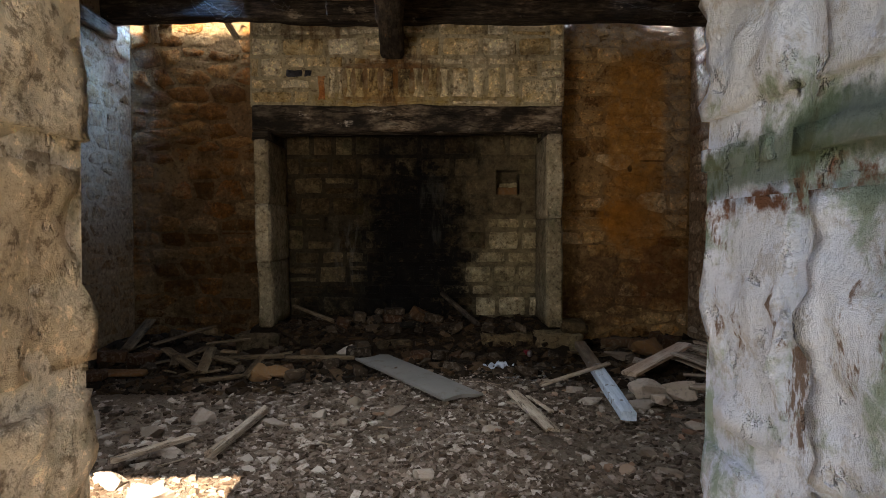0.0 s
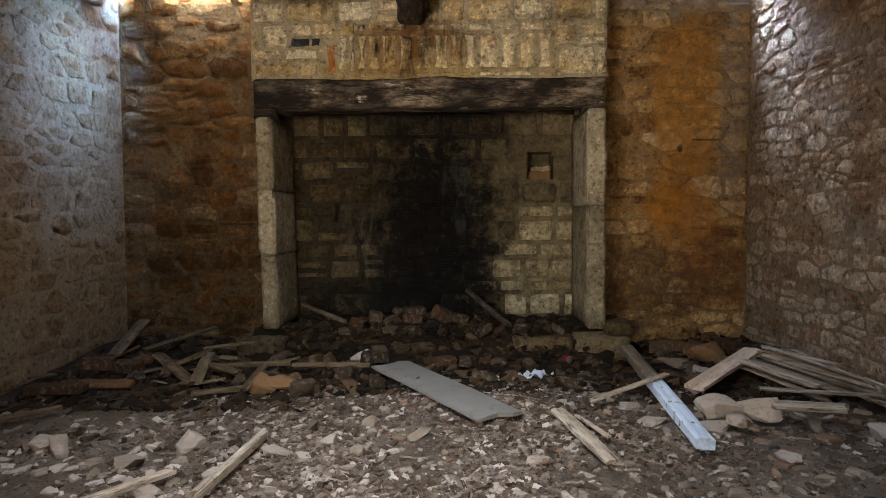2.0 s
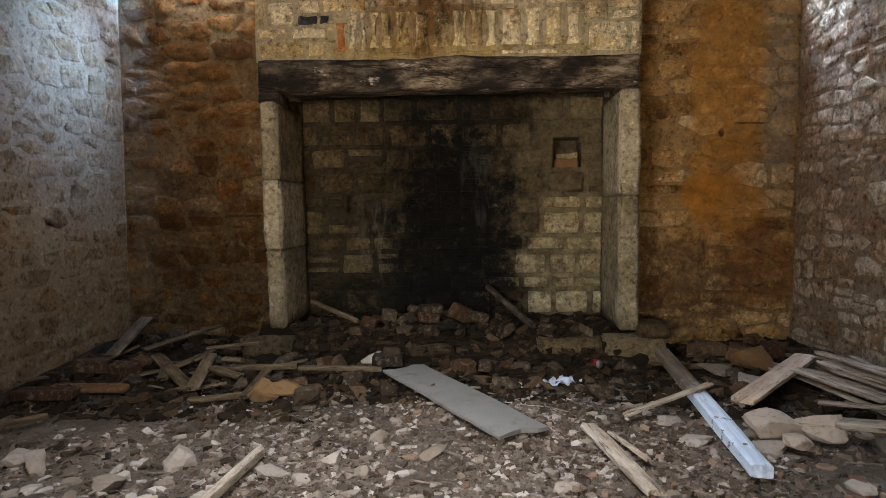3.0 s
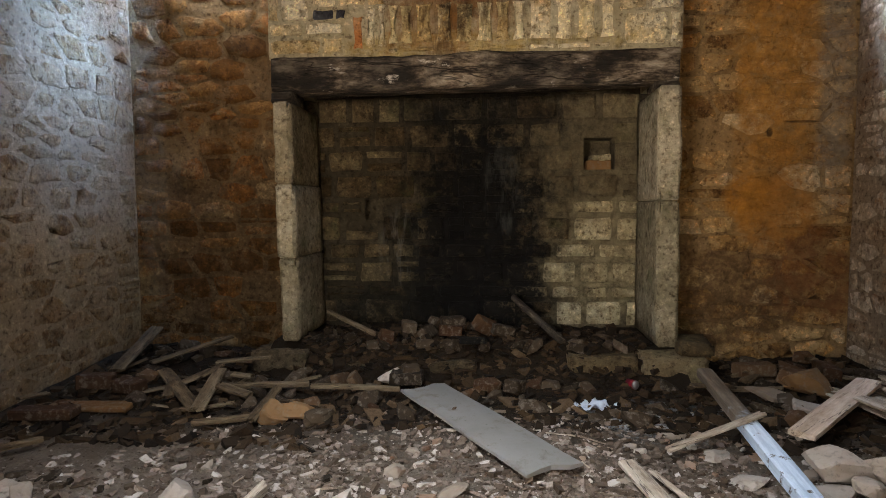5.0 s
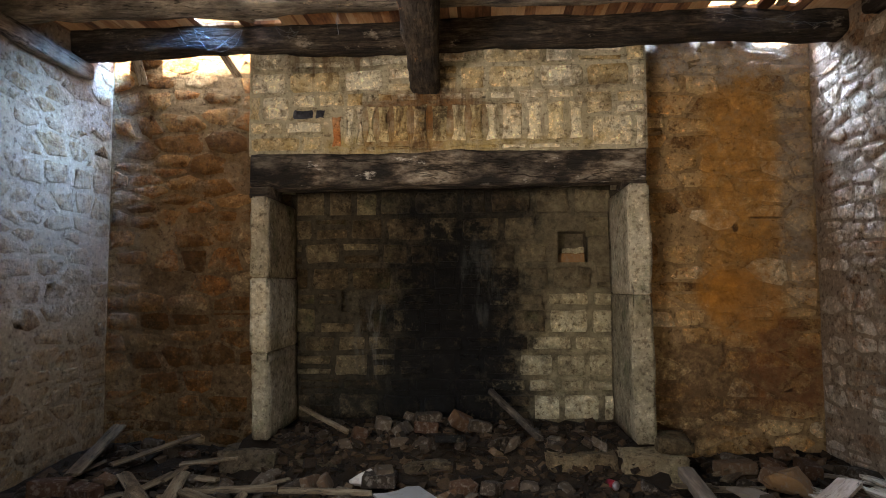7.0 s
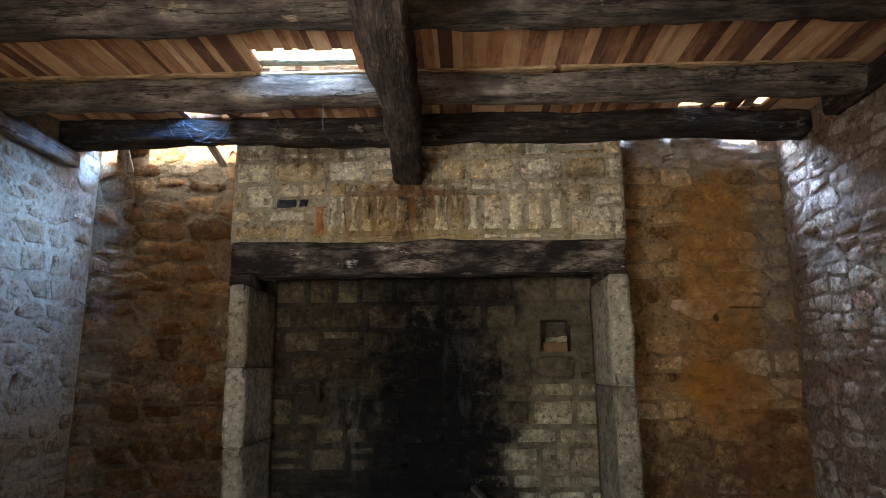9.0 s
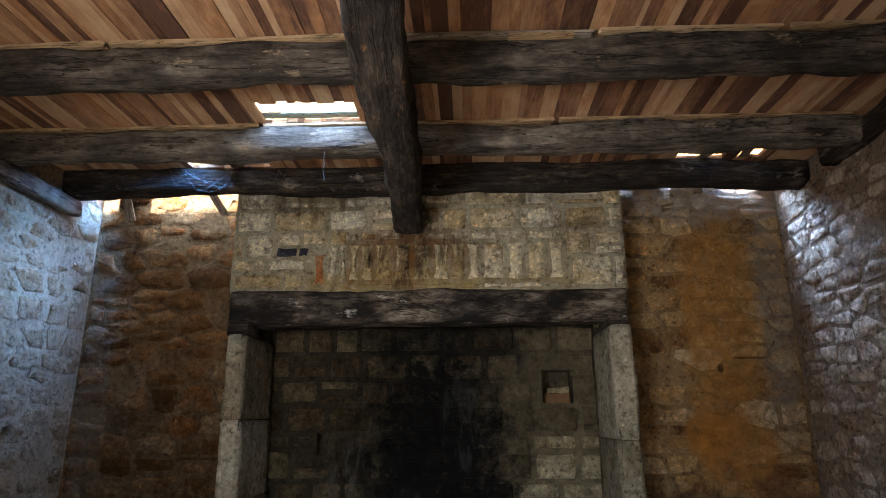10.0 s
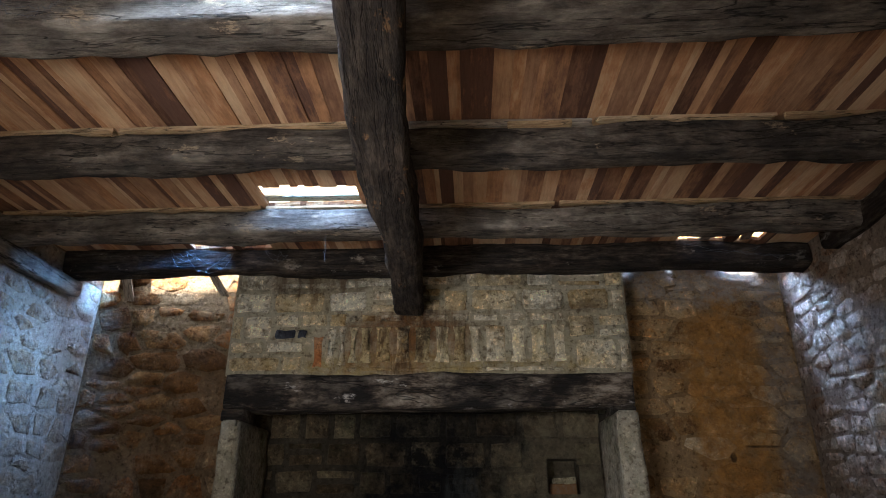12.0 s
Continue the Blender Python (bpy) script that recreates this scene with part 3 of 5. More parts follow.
def masonry(wall, origin, u, v, n, wide, high, material, seed, course=(0.09, 0.2), length=(0.13, 0.38), gap=0.022, proud=0.014,
            keep=None, other=None, limit=300, wave=0.03, random_rubble=False):
    STONES.append((wall, Vector(origin), Vector(u), Vector(v), Vector(n), wide, high, material, seed, course, length, gap, proud, keep, other, limit, wave, random_rubble))


def coursed_outlines(rng, wide, high, seed, course, length, gap, wave):
    marks = [0.0]
    while marks[-1] < high - course[0] * 0.6:
        marks.append(marks[-1] + rng.uniform(*course))
    marks[-1] = high
    line = lambda k: (lambda a: marks[k] + (noise.noise(Vector((a * 1.1, k * 7.3, seed))) * wave if 0 < k < len(marks) - 1 else 0))
    out = []
    for k in range(len(marks) - 1):
        a = -rng.uniform(0, length[0])
        tall = marks[k + 1] - marks[k]
        while a < wide:
            b = a + rng.uniform(*length) * (0.8 if tall < 0.11 else 1.0)
            x0, x1 = max(a, 0.0), min(b, wide)
            a = b
            if x1 - x0 < 0.05:
                continue
            low, top = line(k), line(k + 1)
            layers = [(low, top)]
            if 0.13 < tall < 0.25 and rng.random() < 0.2:
                cut = rng.uniform(0.4, 0.6)
                mid = lambda q, low=low, top=top, cut=cut: low(q) * (1 - cut) + top(q) * cut
                layers = [(low, mid), (mid, top)]
            out += [stone_outline(rng, x0, x1, lo, hi, gap) for lo, hi in layers]
    return out


def lay_masonry(wall, o, u, v, n, wide, high, material, seed, course, length, gap, proud, keep, other, limit, wave, random_rubble):
    rng = random.Random(seed)
    turn = Matrix((u, v, n)).transposed().to_4x4()
    outlines = rubble_outlines(rng, wide, high, course, length, gap) if random_rubble else coursed_outlines(rng, wide, high, seed, course, length, gap, wave)
    count, rest_v, rest_f = 0, [], []
    for pts in outlines:
        ca, cb = sum(p[0] for p in pts) / len(pts), sum(p[1] for p in pts) / len(pts)
        d = proud * rng.uniform(0.45, 1.5)
        if keep and not keep(ca, cb):
            continue
        place = o + u * ca + v * cb
        place += n * (0.006 + swell(place, SWELL))
        verts, faces = stone_mesh(rng, [(p - ca, q - cb) for p, q in pts], d)
        mat = (other(ca, cb) or material) if other else material
        count += 1
        if count <= limit:
            me = bpy.data.meshes.new("stone")
            me.from_pydata(verts, [], faces)
            me.polygons.foreach_set("use_smooth", [True] * len(me.polygons))
            me.materials.append(mat)
            ob = new("stone", me)
            ob.parent = wall
            ob.matrix_basis = Matrix.Translation(place) @ turn
        else:
            m, base = Matrix.Translation(place) @ turn, len(rest_v)
            rest_v += [m @ Vector(p) for p in verts]
            rest_f += [tuple(i + base for i in f) for f in faces]
    if rest_v:
        me = bpy.data.meshes.new("stonework")
        me.from_pydata(rest_v, [], rest_f)
        me.polygons.foreach_set("use_smooth", [True] * len(me.polygons))
        me.materials.append(material)
        ob = tagged(new("stonework", me), kind="stuff")
        ob.parent = wall


def timber(length, wide, high, seed, rough=0.012, taper=0.0, round_off=0.35, segs=40, bow=0.0):
    """A hewn timber along x from 0 to length, its section centred, with waney edges."""
    bm = bmesh.new()
    ring_n = 14
    rings = []
    for i in range(segs + 1):
        f = i / segs
        w, h = wide / 2 * (1 - taper * f), high / 2 * (1 - taper * f)
        ring = []
        for j in range(ring_n):
            a = 2 * math.pi * (j + 0.5) / ring_n
            e = 2 / (2 + 6 * (1 - round_off))
            cy, cz = math.cos(a), math.sin(a)
            y = math.copysign(abs(cy) ** e, cy) * w
            z = math.copysign(abs(cz) ** e, cz) * h
            q = Vector((f * length * 1.3, y * 5 + seed * 3.1, z * 5))
            s = 1 + (noise.noise(q) * 1.6 + noise.noise(q * 3.3) * 1.1 + noise.noise(Vector((q.x * 6, q.y * 2, q.z * 2))) * 0.8) * rough / max(0.02, min(wide, high) / 2)
            drift = Vector((0, noise.noise(Vector((f * length * 0.6, seed, 1))) * rough * 2.2, noise.noise(Vector((f * length * 0.6, seed, 7))) * rough * 1.6 - bow * 4 * f * (1 - f)))
            ring.append(bm.verts.new(Vector((f * length, y * s, z * s)) + drift))
        rings.append(ring)
    for a, b in zip(rings, rings[1:]):
        for j in range(ring_n):
            bm.faces.new((a[j], a[(j + 1) % ring_n], b[(j + 1) % ring_n], b[j]))
    bm.faces.new(list(reversed(rings[0])))
    bm.faces.new(rings[-1])
    return bm


def along(p, q, roll=0.0):
    """The pose at p whose x axis runs to q."""
    d = (Vector(q) - Vector(p)).normalized()
    side = Vector((0, 0, 1)).cross(d).normalized()
    up = d.cross(side)
    return Matrix.Translation(p) @ Matrix((d, side, up)).transposed().to_4x4() @ pose(0, 0, 0, roll)


def beam_thing(name, p, q, wide, high, material, seed, label, group="", **more):
    d = (Vector(q) - Vector(p)).length
    return tagged(link(name, timber(d, wide, high, seed, **more), material, at=along(p, q)), label, "beam", group)


def board(length, wide, thick, seed, jag=0.03, segs=10, warp=0.006):
    """A split or sawn board along x, with broken ends and softened edges."""
    rng = random.Random(seed)
    bm = bmesh.new()
    cols = 5
    c = min(thick * 0.3, 0.006)
    rings = []
    ends = [[rng.uniform(0, jag) for _ in range(cols)] for _ in range(2)]
    for i in range(segs + 1):
        f = i / segs
        top, bot = [], []
        for j in range(cols):
            g = j / (cols - 1)
            x = f * length
            if i == 0:
                x = ends[0][j]
            if i == segs:
                x = length - ends[1][j]
            y = (g - 0.5) * wide * (1 + 0.05 * noise.noise(Vector((f * 4, seed, g * 2))))
            edge = c if j in (0, cols - 1) else 0.0
            lift = noise.noise(Vector((f * length * 2, g, seed))) * warp
            top.append(bm.verts.new((x, y, thick / 2 - edge + lift)))
            bot.append(bm.verts.new((x, y, -thick / 2 + edge * 0.5 + lift)))
        rings.append((top, bot))
    for (t0, b0), (t1, b1) in zip(rings, rings[1:]):
        for j in range(cols - 1):
            bm.faces.new((t0[j], t1[j], t1[j + 1], t0[j + 1]))
            bm.faces.new((b0[j], b0[j + 1], b1[j + 1], b1[j]))
        bm.faces.new((t0[0], b0[0], b1[0], t1[0]))
        bm.faces.new((t0[-1], t1[-1], b1[-1], b0[-1]))
    for (t, b), flip in ((rings[0], False), (rings[-1], True)):
        for j in range(cols - 1):
            q = (t[j], t[j + 1], b[j + 1], b[j])
            bm.faces.new(tuple(reversed(q)) if flip else q)
    bmesh.ops.recalc_face_normals(bm, faces=bm.faces[:])
    return bm


def plank(p, q, wide, thick, material, seed, label, name="plank", roll=0.0, group="", jag=0.03, category="plank"):
    d = (Vector(q) - Vector(p)).length
    return tagged(link(name, board(d, wide, thick, seed, jag), material, smooth=False, at=along(p, q, roll)), label, category, group)


def ground_height(x, y):
    """The earth floor: it rises a little towards the hearth and the far corners."""
    t = min(1.0, max(0.0, (y - 2.6) / 2.6))
    z = 0.085 * t * t * (3 - 2 * t)
    p = Vector((x, y, 0))
    z += noise.noise(p * 1.7) * 0.018 + noise.noise(p * 6.0) * 0.010 + noise.noise(p * 17.0) * 0.005
    far = min(1.0, max(0.0, (x - 1.2) / 1.0)) * min(1.0, max(0.0, (y - 4.0) / 1.0))
    left = min(1.0, max(0.0, (-1.2 - x) / 1.2)) * min(1.0, max(0.0, (y - 4.8) / 0.9))
    return z + 0.06 * far + 0.07 * left


def lump(rng, sx, sy, sz, cuts=2, rough=0.10):
    """A broken stone: a block with split faces and worn edges, resting on z = 0."""
    bm = bmesh.new()
    bmesh.ops.create_icosphere(bm, subdivisions=cuts, radius=1.0)
    s = rng.uniform(0, 50)
    planes = [(Vector((rng.uniform(-1, 1), rng.uniform(-1, 1), rng.uniform(-0.5, 0.9))).normalized(), rng.uniform(0.5, 0.85)) for _ in range(7)]
    for v in bm.verts:
        p = Vector([math.copysign(abs(a) ** 0.4, a) for a in v.co])
        for n, d in planes:
            over = p.dot(n) - d
            if over > 0:
                p -= n * over * 0.95
        p *= 1 + rough * noise.noise(p * 1.8 + Vector((s, 0, 0))) + rough * 0.8 * noise.noise(p * 5 + Vector((0, s, 0)))
        v.co = (p.x * sx / 1.6, p.y * sy / 1.6, p.z * sz / 1.6)
    low = min(v.co.z for v in bm.verts)
    for v in bm.verts:
        v.co.z -= low
    return bm


def rubble(name, rng, x, y, sx, sy, sz, material, label, z=None, tilt=8, category="stone", group="fallen stones on the floor", cuts=2):
    z = ground_height(x, y) - sz * 0.3 if z is None else z
    at = pose(x, y, z, rng.uniform(-tilt, tilt), rng.uniform(-tilt, tilt), rng.uniform(0, 360))
    return tagged(link(name, lump(rng, sx, sy, sz, cuts), material, smooth=False, at=at), label, category, group)


def brick_bm(rng, l, w, h):
    """A chipped brick resting on z = 0."""
    bm = boxes((-l / 2, l / 2, -w / 2, w / 2, 0, h))
    bmesh.ops.bevel(bm, geom=bm.edges[:], offset=0.008, segments=1, affect="EDGES")
    bmesh.ops.subdivide_edges(bm, edges=[e for e in bm.edges if e.calc_length() > 0.05], cuts=2, use_grid_fill=True)
    s = rng.uniform(0, 60)
    for v in bm.verts:
        v.co += Vector((noise.noise(v.co * 14 + Vector((s, 0, 0))), noise.noise(v.co * 14 + Vector((0, s, 0))), noise.noise(v.co * 14 + Vector((0, 0, s))))) * 0.009
    low = min(v.co.z for v in bm.verts)
    for v in bm.verts:
        v.co.z -= low
    return bm


def brick(rng, x, y, z, turn, tilt=(0, 0), size=(0.2, 0.1, 0.065), material=None, label="broken red-brown brick lying in the rubble", category="brick"):
    return tagged(link("brick", brick_bm(rng, *size), material or M_BRICK, smooth=False, at=pose(x, y, z, tilt[0], tilt[1], turn)), label, category, "broken bricks")


# ---- the room: earth floor, walls, door and window ----
# TOP is out of view, set so the front wall shades the ceiling holes.
LEFT, RIGHT, BACK, FRONT, OUT, TOP = -3.15, 2.5, 6.15, 1.1, 0.45, 7.42
# Door head and window are out of view, sized by where sun lands.
DOOR_L, DOOR_R, DOOR_H = -0.66, 0.49, 1.88
WIN_L, WIN_R, WIN_Z0, WIN_Z1 = -2.2, -1.0, 0.95, 2.12


def floor_grid():
    bm = bmesh.new()
    nx, ny = 150, 170
    g = [[bm.verts.new((x, y, ground_height(x, y))) for x in (LEFT - 0.05 + (RIGHT - LEFT + 0.1) * i / nx for i in range(nx + 1))]
         for y in (OUT - 0.05 + (6.25 - OUT + 0.05) * j / ny for j in range(ny + 1))]
    for j in range(ny):
        for i in range(nx):
            bm.faces.new((g[j][i], g[j][i + 1], g[j + 1][i + 1], g[j + 1][i]))
    return bm


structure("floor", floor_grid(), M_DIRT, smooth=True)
bm = bmesh.new()
S = 400
outer = [bm.verts.new(p) for p in ((-S, -S, -0.06), (S, -S, -0.06), (S, S, -0.06), (-S, S, -0.06))]
bm.faces.new(outer)
structure("ground", bm, M_GROUND)

# back wall: two stretches beside the chimney, and the fire back set deeper
WALL_BACK = structure("wall_back", boxes((LEFT - 0.6, -1.80, BACK, 6.9, -0.1, TOP), (1.13, RIGHT + 0.6, BACK, 6.9, -0.1, TOP)), M_BACK_BED)
WALL_LEFT = structure("wall_left", boxes((LEFT - 0.6, LEFT, OUT, BACK, -0.1, TOP)), M_SIDE_BED)
WALL_RIGHT = structure("wall_right", boxes((RIGHT, RIGHT + 0.6, OUT, BACK, -0.1, TOP)), M_RIGHT_BED)
# The last two boxes are unseen lips that keep sun off the door reveals.
WALL_FRONT = structure("wall_front", boxes((LEFT, WIN_L, OUT, FRONT, -0.1, TOP), (WIN_L, WIN_R, OUT, FRONT, -0.1, WIN_Z0), (WIN_L, WIN_R, OUT, FRONT, WIN_Z1, TOP),
                                           (WIN_R, DOOR_L, OUT, FRONT, -0.1, TOP), (DOOR_L, DOOR_R, OUT, FRONT, DOOR_H, TOP), (DOOR_R, RIGHT, OUT, FRONT, -0.1, TOP),
                                           (DOOR_L, DOOR_L + 0.06, OUT - 0.003, OUT + 0.12, -0.1, DOOR_H), (DOOR_R - 0.06, DOOR_R, OUT - 0.003, OUT + 0.12, -0.1, DOOR_H)), M_SIDE_BED)
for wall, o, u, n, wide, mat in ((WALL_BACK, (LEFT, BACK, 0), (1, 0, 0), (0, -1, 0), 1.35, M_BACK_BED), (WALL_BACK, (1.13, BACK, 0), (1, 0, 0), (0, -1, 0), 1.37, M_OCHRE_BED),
                                 (WALL_LEFT, (LEFT, FRONT, 0), (0, 1, 0), (1, 0, 0), 5.05, M_SIDE_BED), (WALL_RIGHT, (RIGHT, BACK, 0), (0, -1, 0), (-1, 0, 0), 5.05, M_RIGHT_BED)):
    part("mortar", face_grid(o, u, (0, 0, 1), n, wide, 4.2, size=SWELL), mat, wall)
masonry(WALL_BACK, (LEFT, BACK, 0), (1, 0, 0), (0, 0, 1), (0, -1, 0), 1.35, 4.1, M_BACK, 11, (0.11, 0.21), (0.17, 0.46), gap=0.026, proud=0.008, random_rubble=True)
masonry(WALL_BACK, (1.13, BACK, 0), (1, 0, 0), (0, 0, 1), (0, -1, 0), 1.37, 4.1, M_OCHRE, 42, (0.11, 0.21), (0.16, 0.42), gap=0.024, proud=0.014, random_rubble=True)
masonry(WALL_LEFT, (LEFT, 3.5, 0), (0, 1, 0), (0, 0, 1), (1, 0, 0), 2.65, 3.5, M_SIDE, 13, (0.10, 0.20), (0.15, 0.42), gap=0.034, proud=0.004, random_rubble=True)
masonry(WALL_RIGHT, (RIGHT, BACK, 0), (0, -1, 0), (0, 0, 1), (-1, 0, 0), 2.5, 3.5, M_RIGHT, 14, (0.08, 0.16), (0.14, 0.38), gap=0.022, proud=0.005, random_rubble=True)

# fireplace: fire back, hearth, pillars, lintel and stone hood
FIRE_L, FIRE_R, FIRE_Y, HOOD_Y = -1.80, 1.13, 6.42, 5.77
NICHES = ((-1.28, -1.15, 1.18, 1.38, 0.10), (0.56, 0.81, 1.58, 1.86, 0.26))  # a putlog slot and a salt niche
spans, x = [], FIRE_L
for a, b, z0, z1, deep in NICHES:
    spans += [(x, a, FIRE_Y, 6.9, -0.1, 4.6), (a, b, FIRE_Y, 6.9, -0.1, z0), (a, b, FIRE_Y, 6.9, z1, 4.6), (a, b, FIRE_Y + deep, 6.9, z0, z1)]
    x = b
spans.append((x, FIRE_R, FIRE_Y, 6.9, -0.1, 4.6))
FIRE = structure("wall_fireback", boxes(*spans), M_FIRE_BED)
part("mortar", face_grid((FIRE_L, FIRE_Y, 0.25), (1, 0, 0), (0, 0, 1), (0, -1, 0), FIRE_R - FIRE_L, 3.2, 0.045, size=SWELL,
                         holes=[(a - FIRE_L, b - FIRE_L, z0 - 0.25, z1 - 0.25) for a, b, z0, z1, d in NICHES]), M_FIRE_BED, FIRE)


def clear_of_niches(a, b):
    return not any(n[0] - 0.06 < a + FIRE_L < n[1] + 0.06 and n[2] - 0.05 < b + 0.3 < n[3] + 0.05 for n in NICHES)


masonry(FIRE, (FIRE_L, FIRE_Y, 0.3), (1, 0, 0), (0, 0, 1), (0, -1, 0), FIRE_R - FIRE_L, 2.2, M_FIRE, 15, (0.13, 0.23), (0.17, 0.40), gap=0.03, proud=0.026,
        keep=clear_of_niches, other=lambda a, b: M_FIRE_PALE if a + FIRE_L > 0.25 + 0.3 * noise.noise(Vector((a * 3, b * 5, 1))) and b < 1.02 + 0.5 * noise.noise(Vector((a * 2.3, b * 2, 6))) else None, wave=0.02)

rng = random.Random(2)
tagged(link("niche_brick", brick_bm(rng, 0.20, 0.12, 0.09), M_ORANGE, smooth=False, at=pose(0.685, 6.50, 1.585, 0, 0, 6)), "dusty orange-brown brick lying in the hearth niche", "brick")
tagged(link("niche_stone", brick_bm(rng, 0.18, 0.1, 0.05), M_FIRE_PALE, smooth=False, at=pose(0.70, 6.49, 1.672, 0, -4, -8)), "flat pale stone lying on a brick in the niche", "stone")

# the chimney hood is a stone shell over the lintel
HOOD = structure("wall_hood", boxes((FIRE_L - 0.02, FIRE_R + 0.012, HOOD_Y, HOOD_Y + 0.16, 2.40, 4.6), (FIRE_L - 0.02, FIRE_L + 0.14, HOOD_Y + 0.16, BACK, 2.40, 4.6),
                                    (FIRE_R - 0.13, FIRE_R + 0.012, HOOD_Y + 0.16, BACK, 2.40, 4.6), (FIRE_L, FIRE_R, HOOD_Y + 0.16, FIRE_Y, 4.4, 4.6),
                                    (FIRE_L, FIRE_L + 0.14, BACK, FIRE_Y, 2.2, 4.6), (FIRE_R - 0.13, FIRE_R, BACK, FIRE_Y, 2.2, 4.6)), M_HOOD_BED)
part("mortar", face_grid((FIRE_L - 0.02, HOOD_Y, 2.41), (1, 0, 0), (0, 0, 1), (0, -1, 0), FIRE_R - FIRE_L + 0.03, 1.0, 0.045, size=SWELL), M_HOOD_BED, HOOD)
X0 = FIRE_L - 0.02
masonry(HOOD, (-0.93, HOOD_Y, 2.46), (1, 0, 0), (0, 0, 1), (0, -1, 0), 1.62, 0.32, M_SOLDIER, 21, (0.32, 0.32), (0.10, 0.19), gap=0.036, proud=0.016, wave=0.01)
masonry(HOOD, (-0.93, HOOD_Y, 2.41), (1, 0, 0), (0, 0, 1), (0, -1, 0), 1.62, 0.05, M_HOOD, 22, (0.05, 0.05), (0.12, 0.35), gap=0.012, proud=0.012, wave=0.0)
masonry(HOOD, (0.69, HOOD_Y, 2.42), (1, 0, 0), (0, 0, 1), (0, -1, 0), 0.45, 0.42, M_HOOD, 23, (0.18, 0.24), (0.2, 0.4), gap=0.022, proud=0.02, wave=0.01)
masonry(HOOD, (X0, HOOD_Y, 2.42), (1, 0, 0), (0, 0, 1), (0, -1, 0), 0.57, 0.24, M_HOOD, 24, (0.12, 0.13), (0.25, 0.45), gap=0.02, proud=0.018, wave=0.01)
masonry(HOOD, (X0, HOOD_Y, 2.66), (1, 0, 0), (0, 0, 1), (0, -1, 0), 0.32, 0.2, M_HOOD, 25, (0.2, 0.2), (0.32, 0.4), gap=0.02, proud=0.02, wave=0.0)
masonry(HOOD, (-1.10, HOOD_Y, 2.44), (1, 0, 0), (0, 0, 1), (0, -1, 0), 0.17, 0.34, M_HOOD, 26, (0.34, 0.34), (0.1, 0.17), gap=0.03, proud=0.012, wave=0.0)
masonry(HOOD, (-1.23, HOOD_Y, 2.44), (1, 0, 0), (0, 0, 1), (0, -1, 0), 0.13, 0.26, M_REDSTONE, 27, (0.26, 0.26), (0.13, 0.13), gap=0.02, proud=0.012, wave=0.0)
masonry(HOOD, (-1.49, HOOD_Y, 2.665), (1, 0, 0), (0, 0, 1), (0, -1, 0), 0.26, 0.085, M_SLATE, 28, (0.085, 0.085), (0.26, 0.26), gap=0.01, proud=0.012, wave=0.0)
masonry(HOOD, (-1.49, HOOD_Y, 2.75), (1, 0, 0), (0, 0, 1), (0, -1, 0), 0.56, 0.12, M_HOOD, 31, (0.12, 0.12), (0.15, 0.3), gap=0.02, proud=0.016, wave=0.0)
masonry(HOOD, (X0, HOOD_Y, 2.86), (1, 0, 0), (0, 0, 1), (0, -1, 0), FIRE_R - FIRE_L + 0.03, 0.5, M_HOOD, 29, (0.16, 0.21), (0.20, 0.50), gap=0.024, proud=0.02, wave=0.02)
masonry(HOOD, (-0.93, HOOD_Y, 2.78), (1, 0, 0), (0, 0, 1), (0, -1, 0), 1.62, 0.08, M_HOOD, 30, (0.08, 0.08), (0.16, 0.3), gap=0.02, proud=0.014, wave=0.0)

tagged(link("lintel_beam", timber(2.925, 0.31, 0.25, 5, rough=0.009, round_off=0.03, segs=90), M_LINTEL, at=pose(-1.80, 5.90, 2.287)),
       "sooty charred oak lintel beam over the hearth", "beam")


def pillar(x0, x1, lean, seed):
    """Upright stone slabs beside the hearth, in two or three lengths."""
    thing = tagged(new("hearth_pillar"), "pale upright stone slab carrying the hearth lintel", "pillar", "hearth pillars")
    thing.matrix_basis = pose((x0 + x1) / 2, 5.66, 0.31)
    cuts = (0.0, 0.62, 1.17, 1.77) if seed == 1 else (0.0, 1.03, 1.82)
    for i, (a, b) in enumerate(zip(cuts, cuts[1:])):
        bm = boxes((-(x1 - x0) / 2, (x1 - x0) / 2, 0, 0.72, a + 0.003, b - 0.003))
        bmesh.ops.bevel(bm, geom=bm.edges[:], offset=0.012, segments=2, affect="EDGES")
        bmesh.ops.subdivide_edges(bm, edges=[e for e in bm.edges if e.calc_length() > 0.1], cuts=7, use_grid_fill=True)
        for v in bm.verts:
            v.co += Vector((swell(v.co + Vector((seed, 0, 0)), 0.013, 6), swell(v.co + Vector((0, seed, 0)), 0.011, 6), 0))
            v.co.x += lean * (v.co.z - 0.9)
        part("slab", bm, M_SLAB, thing)
    return thing


pillar(-1.752, -1.626, -0.022, 1)
pillar(0.975, 1.12, -0.004, 2)


